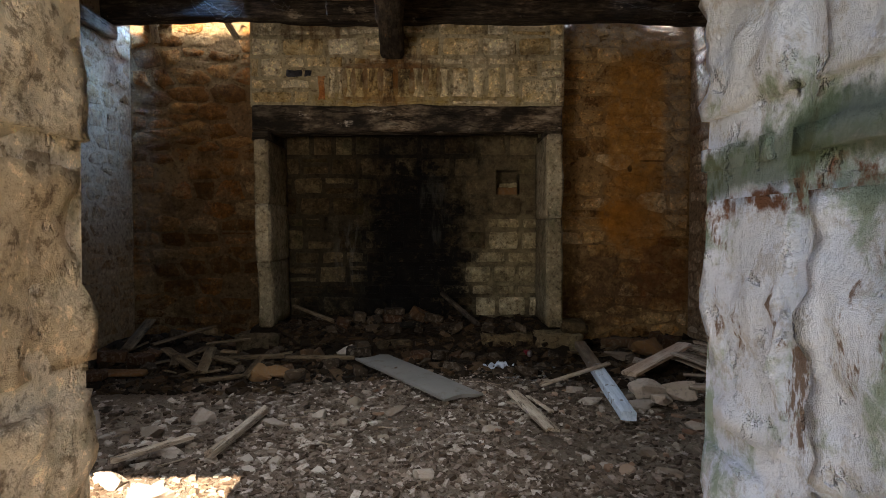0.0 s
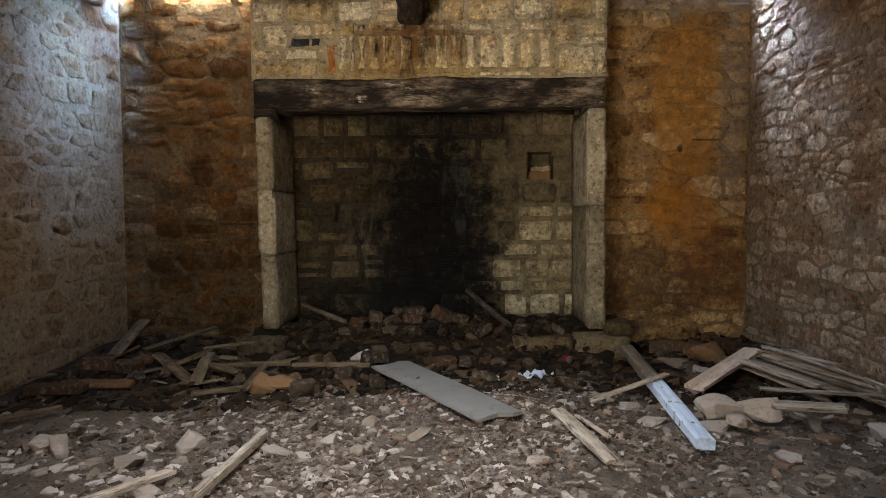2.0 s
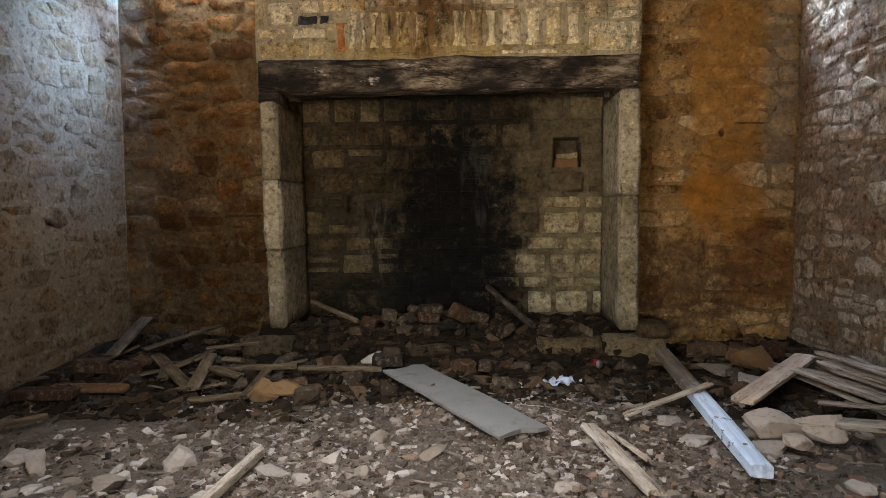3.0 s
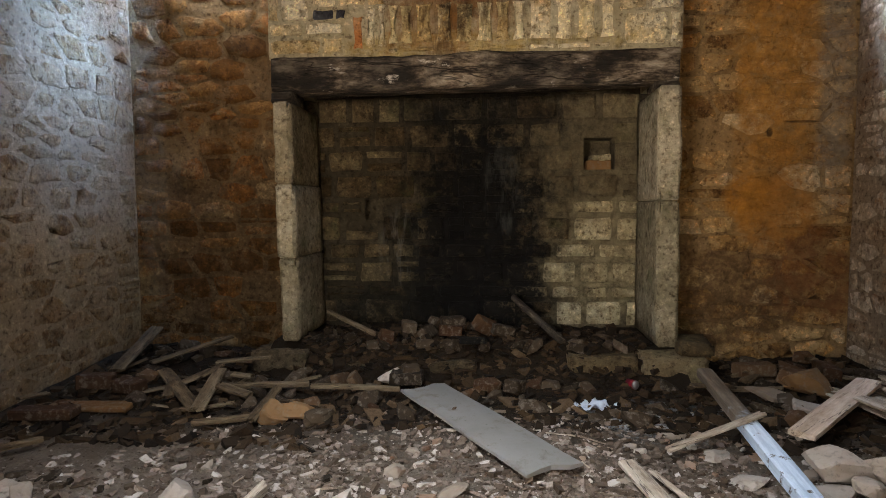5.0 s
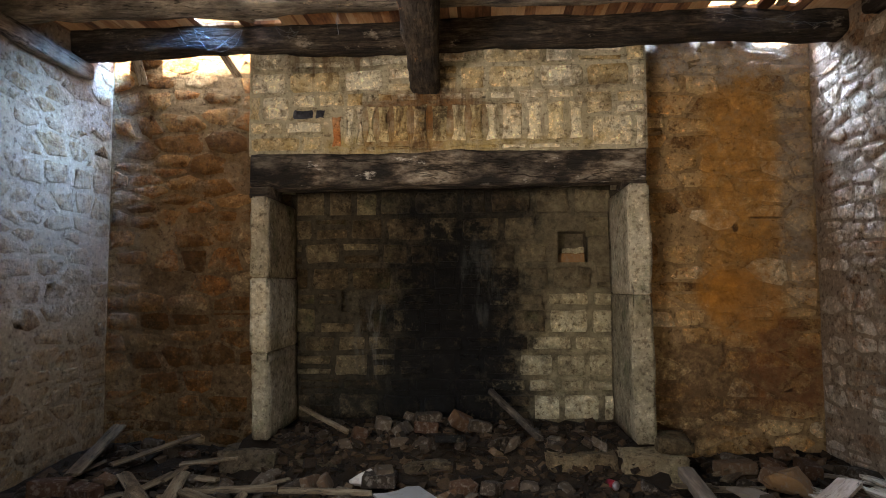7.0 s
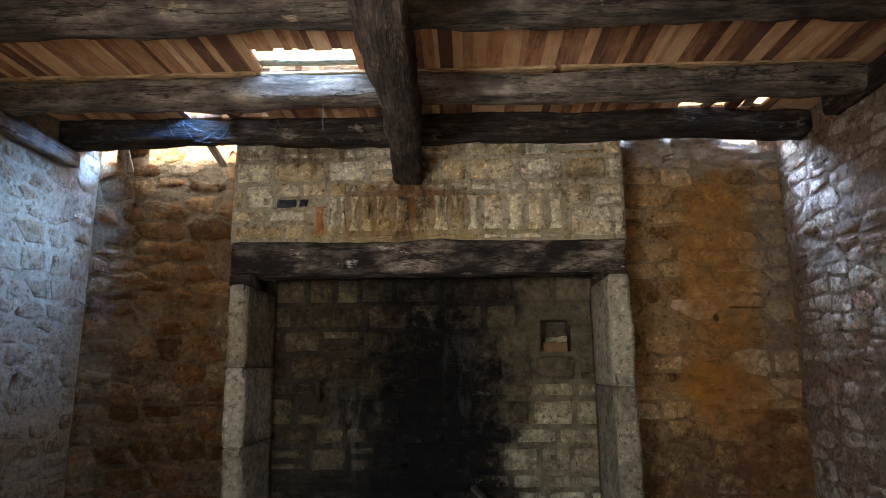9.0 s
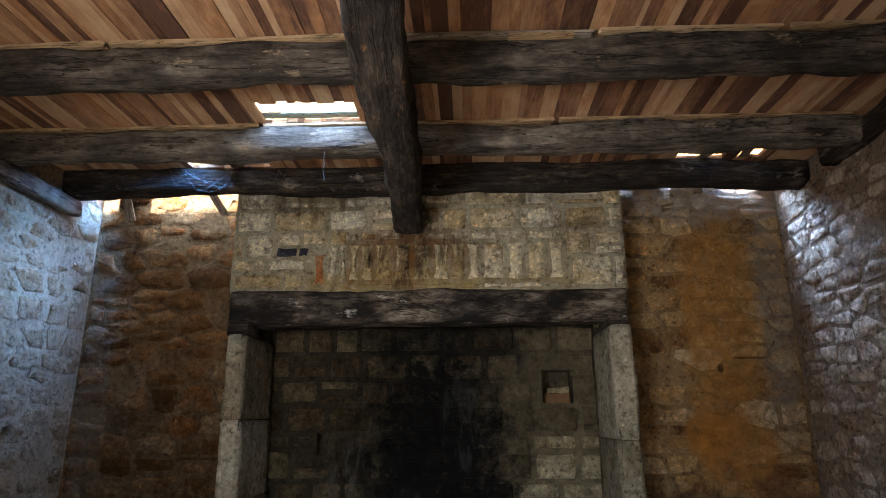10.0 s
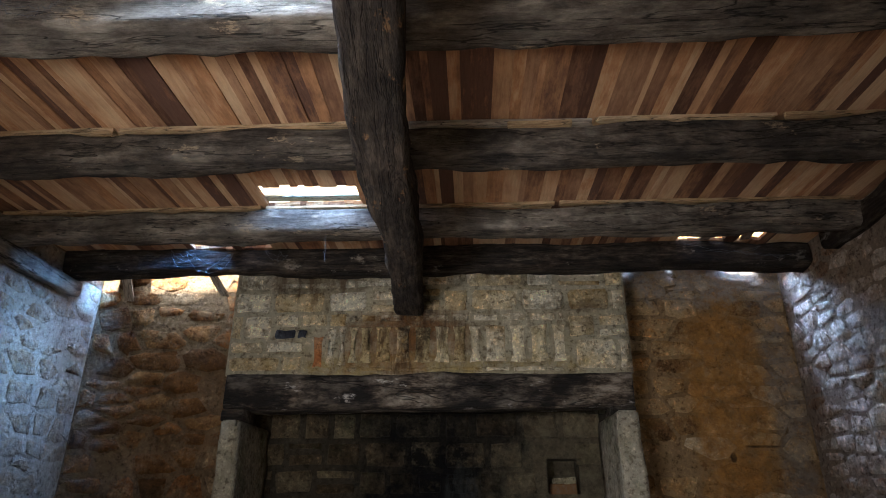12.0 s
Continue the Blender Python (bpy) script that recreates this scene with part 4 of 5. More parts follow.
def block(name, rng_seed, x0, x1, y0, y1, z0, z1, material, label, category, group=""):
    """A worn stone slab or block."""
    bm = boxes((x0 - (x0 + x1) / 2, (x1 - x0) / 2, -(y1 - y0) / 2, (y1 - y0) / 2, 0, z1 - z0))
    bmesh.ops.bevel(bm, geom=bm.edges[:], offset=min(0.014, (z1 - z0) * 0.25), segments=2, affect="EDGES")
    bmesh.ops.subdivide_edges(bm, edges=[e for e in bm.edges if e.calc_length() > 0.12], cuts=5, use_grid_fill=True)
    for v in bm.verts:
        p = v.co + Vector((rng_seed * 1.7, 0, 0))
        v.co += Vector((swell(p, 0.03, 5), swell(p + Vector((0, 5, 0)), 0.045, 4), swell(p + Vector((0, 0, 5)), 0.03, 5) if v.co.z > 0.02 else 0))
    return tagged(link(name, bm, material, at=pose((x0 + x1) / 2, (y0 + y1) / 2, z0)), label, category, group)


tagged(link("packing_block", timber(0.15, 0.3, 0.085, 31, rough=0.006, round_off=0.05, segs=6), M_CHAR, at=pose(-1.80, 5.88, 2.122)), "charred timber block between pillar and lintel", "block", "lintel packing")
tagged(link("packing_block", timber(0.16, 0.3, 0.045, 33, rough=0.005, round_off=0.05, segs=6), M_CHAR, at=pose(0.965, 5.88, 2.148)), "thin charred timber packing between pillar and lintel", "block", "lintel packing")
HEARTH = [(-1.92, -1.50, 0.27), (-1.46, -1.05, 0.20), (-0.62, -0.28, 0.21), (0.36, 0.84, 0.27), (0.85, 1.30, 0.28)]
for i, (a, b, z) in enumerate(HEARTH):
    block("hearth_stone", i, a + 0.006, b - 0.006, 5.50 + 0.03 * (i % 2), 5.80, 0.02, z, M_KERB if a > 0.3 else M_HEARTH, "worn tan kerb stone along the hearth edge" if a > 0.3 else "worn sooty kerb stone along the hearth edge", "kerb stone", "hearth kerb")
block("hearth_stone", 9, 1.12, 1.34, 5.58, 5.84, 0.27, 0.37, M_KERB, "loose worn stone beside the hearth pillar", "kerb stone", "hearth kerb")


def hearth_height(x, y):
    return 0.10 + 0.19 * min(1.0, max(0.0, (y - 5.42) / 0.30)) + swell((x, y, 0), 0.03, 3) + swell((x, y, 3), 0.03, 9)


bm = bmesh.new()
g = [[bm.verts.new((x, y, hearth_height(x, y))) for x in np.linspace(FIRE_L - 0.02, FIRE_R + 0.02, 60)] for y in np.linspace(5.40, 6.5, 28)]
for j in range(27):
    for i in range(59):
        bm.faces.new((g[j][i], g[j][i + 1], g[j + 1][i + 1], g[j + 1][i]))
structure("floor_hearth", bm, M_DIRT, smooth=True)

# door jambs: large worn blocks lining the opening
part("mortar", face_grid((DOOR_L, OUT, 0), (0, 1, 0), (0, 0, 1), (1, 0, 0), 0.65, DOOR_H, 0.05), M_JAMB, WALL_FRONT)
part("mortar", face_grid((DOOR_R, FRONT, 0), (0, -1, 0), (0, 0, 1), (-1, 0, 0), 0.65, DOOR_H, 0.05), M_LIME, WALL_FRONT)


def jamb_block(y0, y1, z0, z1, side, seed):
    """A quoin of the doorway, weathered deeply at its arris."""
    bm = boxes((-0.10, 0.0, -(y1 - y0) / 2, (y1 - y0) / 2, 0, z1 - z0))
    bmesh.ops.bevel(bm, geom=bm.edges[:], offset=0.02, segments=2, affect="EDGES")
    bmesh.ops.subdivide_edges(bm, edges=[e for e in bm.edges if e.calc_length() > 0.08], cuts=11, use_grid_fill=True)
    for v in bm.verts:
        p = v.co * 1.0 + Vector((0, seed * 2.3, seed))
        d = swell(p, 0.026, 6) + 0.6 * swell(p, 0.02, 17) - 0.04 * max(0, noise.noise(p * 9) - 0.25)
        v.co.x += d
        v.co.y += swell(p + Vector((4, 0, 0)), 0.035, 4)
    x = DOOR_L + 0.018 if side < 0 else DOOR_R - 0.018
    at = pose(x, (y0 + y1) / 2, z0) if side < 0 else pose(x, (y0 + y1) / 2, z0, 0, 0, 180)
    return part("jamb_stone", bm, M_JAMB if side < 0 else M_LIME, WALL_FRONT, at=at)


Z = (-0.05, 0.28, 0.62, 0.99, 1.385, 1.72, 1.95)
for i, (a, b) in enumerate(zip(Z, Z[1:])):
    cut = 0.78 if i % 2 else 0.70
    jamb_block(OUT, cut - 0.004, a, b - 0.012, -1, i)
    jamb_block(cut + 0.004, FRONT + 0.01, a, b - 0.012, -1, i + 20)
Z = (-0.05, 0.4, 0.9, 1.33, 1.42, 1.78)
for i, (a, b) in enumerate(zip(Z, Z[1:])):
    cut = 0.86 if i % 2 else 0.80
    jamb_block(OUT, cut - 0.006, a, b - 0.012, 1, i + 40)
    jamb_block(cut + 0.006, FRONT + 0.01, a, b - 0.012, 1, i + 60)

# ---- the ceiling: main beam, joists, battens and boards ----
PLANK_Z = 3.325
JOISTS = [(1.40, 7), (2.26, 8), (3.12, 1), (4.04, 2), (4.95, 3)]
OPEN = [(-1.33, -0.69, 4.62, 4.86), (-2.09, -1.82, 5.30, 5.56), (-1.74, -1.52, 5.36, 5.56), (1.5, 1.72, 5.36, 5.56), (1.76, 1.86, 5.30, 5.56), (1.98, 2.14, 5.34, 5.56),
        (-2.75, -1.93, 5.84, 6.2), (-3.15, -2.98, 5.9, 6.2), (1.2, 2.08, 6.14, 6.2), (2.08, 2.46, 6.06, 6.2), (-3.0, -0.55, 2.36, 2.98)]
beam_thing("main_beam", (-0.22, FRONT - 0.1, 2.995), (-0.49, 5.83, 2.985), 0.215, 0.27, M_MAIN, 4, "thick smoke-darkened main beam running into the chimney hood", rough=0.016, round_off=0.3, segs=90)
for y, seed in JOISTS:
    beam_thing("joist", (LEFT - 0.05, y, 3.225), (RIGHT + 0.05, y, 3.225), 0.20, 0.165, M_BEAM, seed, "rough-hewn dark oak ceiling joist", "ceiling joists", rough=0.012, bow=0.015, segs=60, round_off=0.3)
beam_thing("wall_plate", (LEFT + 0.04, 5.655, 3.235), (RIGHT - 0.03, 5.655, 3.235), 0.19, 0.19, M_CHAR, 9, "blackened timber joist lying before the chimney hood", "ceiling joists", rough=0.012, segs=60)
beam_thing("side_plate", (LEFT + 0.05, FRONT, 3.10), (LEFT + 0.05, 5.75, 3.08), 0.10, 0.12, M_BEAM, 10, "dark timber plate along the wall head", "", rough=0.01, segs=50)


beam_thing("side_plate", (RIGHT - 0.05, FRONT, 3.22), (RIGHT - 0.05, 5.30, 3.22), 0.11, 0.15, M_CHAR, 12, "dark timber plate along the wall head", "", rough=0.012, segs=50)


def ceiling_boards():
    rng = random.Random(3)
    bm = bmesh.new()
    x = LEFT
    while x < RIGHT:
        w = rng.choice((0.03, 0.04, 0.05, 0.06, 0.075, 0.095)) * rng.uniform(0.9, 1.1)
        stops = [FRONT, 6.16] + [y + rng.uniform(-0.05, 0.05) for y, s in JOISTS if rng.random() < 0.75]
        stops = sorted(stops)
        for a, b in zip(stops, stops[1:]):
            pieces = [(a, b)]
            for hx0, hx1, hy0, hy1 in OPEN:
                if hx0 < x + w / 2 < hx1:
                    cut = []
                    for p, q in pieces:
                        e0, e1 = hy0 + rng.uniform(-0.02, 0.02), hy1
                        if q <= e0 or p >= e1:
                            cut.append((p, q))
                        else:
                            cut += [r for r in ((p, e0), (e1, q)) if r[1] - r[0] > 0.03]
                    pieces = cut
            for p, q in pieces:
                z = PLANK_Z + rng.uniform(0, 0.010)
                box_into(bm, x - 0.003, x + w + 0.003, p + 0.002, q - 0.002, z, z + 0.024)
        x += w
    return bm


structure("ceiling", ceiling_boards(), M_CEIL)
rng = random.Random(5)
for y, seed in JOISTS[2:]:
    x = LEFT + 0.05
    while x < RIGHT - 0.2:
        d = min(rng.uniform(0.7, 1.9), RIGHT - 0.03 - x)
        plank((x, y - 0.075, PLANK_Z - 0.014), (x + d, y - 0.075 + rng.uniform(-0.012, 0.012), PLANK_Z - 0.014), 0.05, 0.026, M_BATTEN if rng.random() < 0.7 else M_OLDWOOD, seed + x,
              "thin pale sawn batten packed on a joist", "batten", group="battens under the ceiling", category="batten")
        x += d + 0.012
plank((0.18, 3.955, 3.285), (0.50, 3.955, 3.287), 0.05, 0.03, M_BATTEN, 77, "short pale packing piece nailed to a joist", "batten", group="battens under the ceiling", category="batten", jag=0.004)
for i, (a, b) in enumerate((((-2.12, 5.62, 3.36), (-2.02, 6.05, 3.10)), ((-1.80, 5.30, 3.31), (-1.72, 5.56, 3.345)), ((1.74, 5.30, 3.31), (1.70, 5.62, 3.35)), ((1.95, 5.28, 3.31), (2.02, 5.62, 3.35)), ((-2.75, 5.72, 3.34), (-2.85, 6.1, 3.08)))):
    plank(a, b, 0.07, 0.02, M_OLDWOOD, 60 + i, "broken stub of a ceiling board at a hole", "broken_board", category="board", group="broken ceiling boards")

def cobweb(points, seed, label, group="cobwebs"):
    """A dusty cobweb: sagging threads that fray out between two timbers."""
    r = random.Random(seed)
    bm = bmesh.new()
    for a in points:
        for b in points:
            if a is b or r.random() < 0.62:
                continue
            pa, pb = Vector(a), Vector(b)
            last = None
            for k in range(9):
                f = k / 8
                p = pa.lerp(pb, f) + Vector((r.uniform(-1, 1), r.uniform(-1, 1), r.uniform(-1, 1))) * 0.006 - Vector((0, 0, 0.10 * f * (1 - f) * r.uniform(0.5, 1.4)))
                w = r.uniform(0.0006, 0.0018)
                ring = [bm.verts.new(p + Vector((w * math.cos(t), 0, w * math.sin(t)))) for t in (0.3, 2.4, 4.5)]
                if last:
                    for q in range(3):
                        bm.faces.new((last[q], last[(q + 1) % 3], ring[(q + 1) % 3], ring[q]))
                last = ring
    return tagged(link("cobweb", bm, M_WEB), label, "cobweb", group)


plank((-1.36, 4.84, 3.372), (-0.66, 4.85, 3.372), 0.07, 0.02, M_MOSSY, 71, "mossy pale board lying across the ceiling hole", "board", category="board", jag=0.02)
cobweb([(-2.16, 5.54, 3.30), (-2.00, 5.54, 3.26), (-1.92, 5.54, 3.20), (-1.80, 5.55, 3.29), (-2.05, 5.54, 3.14), (-1.86, 5.54, 3.16)], 1, "dusty grey cobweb hanging across a blackened joist")
cobweb([(-2.28, 5.54, 3.31), (-2.14, 5.54, 3.22), (-2.08, 5.54, 3.28), (-2.2, 5.54, 3.18)], 2, "dusty grey cobweb hanging across a blackened joist")
cobweb([(-1.56, 5.54, 3.31), (-1.44, 5.54, 3.29), (-1.46, 5.54, 3.22), (-1.38, 5.54, 3.25)], 3, "dusty grey cobweb hanging across a blackened joist")
cobweb([(1.55, 5.54, 3.30), (1.9, 5.54, 3.24), (2.1, 5.54, 3.27), (2.3, 5.54, 3.2), (1.7, 5.54, 3.24)], 4, "dusty grey cobweb hanging across a blackened joist")
cobweb([(-1.75, 3.00, 3.26), (-1.55, 3.00, 3.20), (-1.45, 3.0, 3.27), (-1.6, 3.0, 3.16)], 5, "dusty grey cobweb hanging from a ceiling joist")
cobweb([(-0.93, 4.86, 3.20), (-0.92, 4.86, 2.92), (-0.93, 4.87, 3.05)], 6, "single dusty thread hanging from a ceiling joist")

# ---- the floor's loose things ----
def grounded(x, y, up=0.0):
    return (x, y, ground_height(x, y) + up)


plank((-0.62, 5.17, 0.145), (0.155, 4.07, 0.10), 0.31, 0.024, M_GREYBOARD, 1, "wide grey-painted board lying on the rubble", "board", category="board", jag=0.06)
plank((1.25, 5.50, 0.19), (1.14, 3.67, 0.095), 0.095, 0.06, M_BLUEWOOD, 2, "long square timber with worn pale blue paint", jag=0.01)
plank((0.69, 4.30, 0.12), (1.28, 4.64, 0.205), 0.045, 0.022, M_OLDWOOD, 3, "thin weathered lath lying across a timber")
plank((0.48, 4.18, 0.11), (0.645, 3.49, 0.065), 0.085, 0.024, M_OLDWOOD, 4, "short weathered plank with a broken end")
plank((0.58, 4.12, 0.10), (0.70, 3.80, 0.08), 0.03, 0.015, M_OLDWOOD, 14, "thin weathered lath beside a plank")
plank((1.36, 4.40, 0.18), (2.03, 5.04, 0.275), 0.125, 0.032, M_REDWOOD, 5, "clean-cut reddish plank propped on rubble", jag=0.003)
rng = random.Random(8)
plank((1.66, 4.10, 0.17), (2.05, 3.96, 0.19), 0.13, 0.03, M_OLDWOOD, 88, "wide pale splintered board on the rubble", "board", category="board", jag=0.08)
for i in range(22):  # splintered laths fanned out along the wall
    x, y = 1.80 + 0.55 * rng.random(), 4.80 + 0.55 * rng.random()
    a = rng.uniform(-1.30, -0.55)
    d = rng.uniform(0.45, 0.95)
    z = ground_height(x, y) + 0.03 + 0.005 * i
    p = Vector((x, y, z))
    q = p + Vector((math.cos(a), math.sin(a), 0)) * d
    if q.x > 2.42:
        q.x = 2.42
    q.z = ground_height(q.x, q.y) + 0.02 + 0.004 * i
    plank(p, q, rng.uniform(0.035, 0.10), 0.014, M_OLDWOOD, 90 + i, "grey splintered lath in a heap by the wall", "lath", group="heap of splintered laths", jag=0.16, roll=rng.uniform(-8, 8))
for i, (p, q, w) in enumerate((((2.06, 5.02, 0.27), (2.38, 4.30, 0.23), 0.11), ((2.12, 5.14, 0.29), (2.41, 4.58, 0.26), 0.09), ((1.82, 4.86, 0.26), (2.12, 4.28, 0.20), 0.12), ((1.70, 4.44, 0.17), (2.38, 4.16, 0.2), 0.10), ((2.10, 5.0, 0.31), (2.42, 4.05, 0.24), 0.07))):
    plank(p, q, w, 0.018, M_OLDWOOD, 130 + i, "wide pale splintered board on a heap of laths", "splintered_board", category="board", group="heap of splintered laths", jag=0.2, roll=6 - 4 * i)
plank((-1.22, 3.08, 0.07), (-1.12, 3.86, 0.10), 0.042, 0.045, M_OLDWOOD, 21, "pale split stick lying on the earth floor", "stick", category="stick", jag=0.08)
plank((-1.70, 3.05, 0.06), (-1.42, 3.40, 0.07), 0.05, 0.03, M_OLDWOOD, 22, "short split stick half sunk in rubble", "stick", category="stick", jag=0.06)
for i, (p, q, w, t) in enumerate((((-2.42, 5.24, 0.2), (-1.90, 4.68, 0.13), 0.09, 0.022), ((-1.86, 4.62, 0.14), (-2.03, 5.28, 0.2), 0.085, 0.022), ((-1.84, 4.52, 0.1), (-1.42, 4.63, 0.12), 0.05, 0.03),
                                 ((-1.50, 4.52, 0.12), (-1.48, 4.92, 0.2), 0.06, 0.022), ((-1.92, 5.05, 0.15), (-1.35, 5.12, 0.16), 0.05, 0.035), ((-1.34, 5.11, 0.15), (-0.74, 5.06, 0.16), 0.05, 0.03),
                                 ((-2.72, 5.16, 0.2), (-2.90, 5.98, 0.34), 0.10, 0.022), ((-2.62, 5.40, 0.2), (-2.25, 5.95, 0.28), 0.08, 0.02), ((-2.85, 3.98, 0.08), (-2.5, 4.24, 0.1), 0.05, 0.03),
                                 ((-2.2, 5.05, 0.16), (-2.1, 5.3, 0.19), 0.07, 0.02), ((-2.15, 5.45, 0.2), (-1.75, 5.5, 0.24), 0.09, 0.02))):
    plank(p, q, w, t, M_DARKWOOD, 40 + i, "brown broken board lying in the corner rubble", "broken_board", category="board", group="broken boards by the wall")
plank((-1.52, 6.15, 0.46), (-1.03, 5.72, 0.36), 0.04, 0.03, M_DARKWOOD, 55, "charred stick lying in the hearth", "stick", category="stick")
plank((-0.02, 6.28, 0.58), (0.33, 5.66, 0.34), 0.05, 0.035, M_CHAR, 56, "charred stick leaning in the hearth", "stick", category="stick")
for x, y, l in ((0.1, 4.98, 0.24), (0.42, 5.02, 0.3), (-0.15, 4.86, 0.18)):
    plank(grounded(x - l / 2, y, 0.012), grounded(x + l / 2, y + 0.02, 0.012), 0.03, 0.012, M_OLDWOOD, 58 + x, "pale splinter of wood on the dark floor", "splinter", category="stick", group="splinters")

rng = random.Random(21)
for x, y, z, turn, t, size, mat in ((-0.84, 6.0, 0.31, 20, (5, 10), (0.12, 0.09, 0.1), M_DARKRUBBLE), (-0.70, 5.93, 0.31, 75, (50, 0), (0.2, 0.1, 0.07), M_DARKRUBBLE), (-0.50, 5.95, 0.31, 5, (0, 5), (0.18, 0.11, 0.08), M_BRICK),
                                    (-0.48, 5.98, 0.39, 15, (4, 0), (0.19, 0.1, 0.06), M_DARKRUBBLE), (-0.26, 6.05, 0.33, 40, (30, 25), (0.2, 0.11, 0.1), M_BRICK), (-0.10, 5.98, 0.31, 15, (0, 12), (0.17, 0.1, 0.08), M_DARKRUBBLE),
                                    (-0.30, 5.62, 0.32, 170, (14, 3), (0.2, 0.11, 0.05), M_FIRE_PALE), (-0.98, 5.72, 0.3, 20, (30, 20), (0.1, 0.09, 0.1), M_BRICK), (-0.62, 6.12, 0.32, 60, (10, 40), (0.2, 0.1, 0.07), M_DARKRUBBLE),
                                    (-1.22, 5.30, 0.12, 80, (70, 10), (0.2, 0.1, 0.06), M_BRICK), (-1.12, 5.28, 0.12, 95, (60, 0), (0.18, 0.1, 0.06), M_BRICK), (-0.74, 5.30, 0.12, 0, (0, 0), (0.22, 0.13, 0.08), M_DARKRUBBLE),
                                    (-0.72, 5.32, 0.19, 25, (20, 8), (0.12, 0.08, 0.05), M_DARKRUBBLE), (-0.2, 5.26, 0.1, 30, (10, 0), (0.16, 0.1, 0.07), M_BRICK), (-0.02, 5.22, 0.1, 60, (0, 10), (0.14, 0.1, 0.08), M_DARKRUBBLE),
                                    (1.75, 5.30, 0.16, 30, (10, 10), (0.24, 0.13, 0.1), M_BRICK), (1.62, 5.62, 0.14, 10, (0, 0), (0.26, 0.12, 0.08), M_BRICK), (2.05, 5.55, 0.15, 80, (10, 0), (0.22, 0.12, 0.09), M_BRICK),
                                    (-2.75, 5.0, 0.13, 20, (0, 5), (0.22, 0.12, 0.09), M_BRICK), (-2.5, 4.98, 0.12, -15, (5, 0), (0.2, 0.11, 0.08), M_BRICK), (-2.75, 4.55, 0.09, 8, (0, 0), (0.36, 0.12, 0.06), M_BRICK)):
    brick(rng, x, y, z, turn, t, size, mat, "sooty broken brick or stone in the rubble" if mat is M_DARKRUBBLE else "broken red-brown brick lying in the rubble")

for x, y, turn, t, size, mat, label in ((-1.35, 4.80, 70, (62, 12), (0.17, 0.12, 0.035), M_ORANGE, "curved orange-brown tile shard leaning in the rubble"), (-1.28, 4.70, 15, (12, 5), (0.19, 0.10, 0.06), M_ORANGE, "broken orange-brown tile lump in the rubble"),
                                        (-1.46, 4.66, 40, (35, 20), (0.13, 0.11, 0.09), M_ORANGE, "pitted tan-orange stone lump on the rubble"), (-2.54, 4.72, 4, (3, 0), (0.42, 0.13, 0.03), M_ORANGE, "flat rusty-red tile lying on dark earth"),
                                        (-0.83, 5.36, 8, (20, 0), (0.17, 0.09, 0.09), M_PALEFLAKE, "pale chipped block leaning on the hearth kerb"), (1.43, 4.22, 12, (6, 4), (0.26, 0.17, 0.10), M_PALESTONE, "large pale tan broken block on the floor"),
                                        (1.62, 4.16, -20, (10, -8), (0.20, 0.15, 0.09), M_PALESTONE, "pale tan broken block beside another"), (1.48, 4.06, 40, (4, 8), (0.17, 0.12, 0.05), M_PALESTONE, "flat pale tan broken stone on the floor"),
                                        (1.78, 5.22, -10, (14, 5), (0.22, 0.15, 0.12), M_ORANGE, "orange-tan broken stone block by the wall"), (1.52, 5.16, 25, (8, 0), (0.2, 0.14, 0.05), M_RUBBLE, "flat grey-brown stone by the painted timber"),
                                        (1.62, 4.90, 70, (10, 4), (0.24, 0.15, 0.04), M_RUBBLE, "flat grey-brown stone by the painted timber")):
    tagged(link("broken_block", lump(rng, *(v * 1.1 for v in size), 3) if size[2] > 0.045 else brick_bm(rng, *size), mat, smooth=False, at=pose(x, y, ground_height(x, y) + 0.01, t[0], t[1], turn)), label, "stone", "larger broken blocks")

STONE_SPOTS = [(-1.37, 4.76, 0.16, 0.13, 0.15), (-1.13, 4.66, 0.2, 0.14, 0.1), (-1.03, 3.66, 0.16, 0.12, 0.06), (-1.53, 3.80, 0.19, 0.14, 0.1), (-1.72, 3.55, 0.17, 0.13, 0.09),
               (-1.55, 3.30, 0.22, 0.14, 0.08), (-0.78, 3.78, 0.11, 0.1, 0.07), (0.28, 3.62, 0.12, 0.08, 0.06), (1.53, 3.62, 0.13, 0.1, 0.05), (1.10, 3.24, 0.12, 0.08, 0.06), (-0.60, 4.08, 0.13, 0.1, 0.07),
               (-2.14, 3.66, 0.16, 0.09, 0.1), (-2.27, 3.74, 0.2, 0.12, 0.08), (-0.32, 3.92, 0.16, 0.1, 0.05), (1.32, 4.02, 0.16, 0.12, 0.07), (1.02, 4.12, 0.2, 0.14, 0.04), (0.95, 4.38, 0.18, 0.12, 0.04),
               (1.9, 4.05, 0.16, 0.12, 0.08), (2.2, 3.9, 0.2, 0.14, 0.09), (1.15, 3.02, 0.14, 0.08, 0.03), (-0.1, 3.0, 0.13, 0.1, 0.06), (-1.35, 2.72, 0.2, 0.16, 0.12), (-1.62, 2.9, 0.18, 0.12, 0.08)]
# Stones beyond y 4.4 take the dimmed copy, in place of dimmer light.
for x, y, a, b, c in STONE_SPOTS:
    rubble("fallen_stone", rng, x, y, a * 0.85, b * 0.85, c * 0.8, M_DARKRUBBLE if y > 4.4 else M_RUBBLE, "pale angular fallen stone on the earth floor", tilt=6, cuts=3)
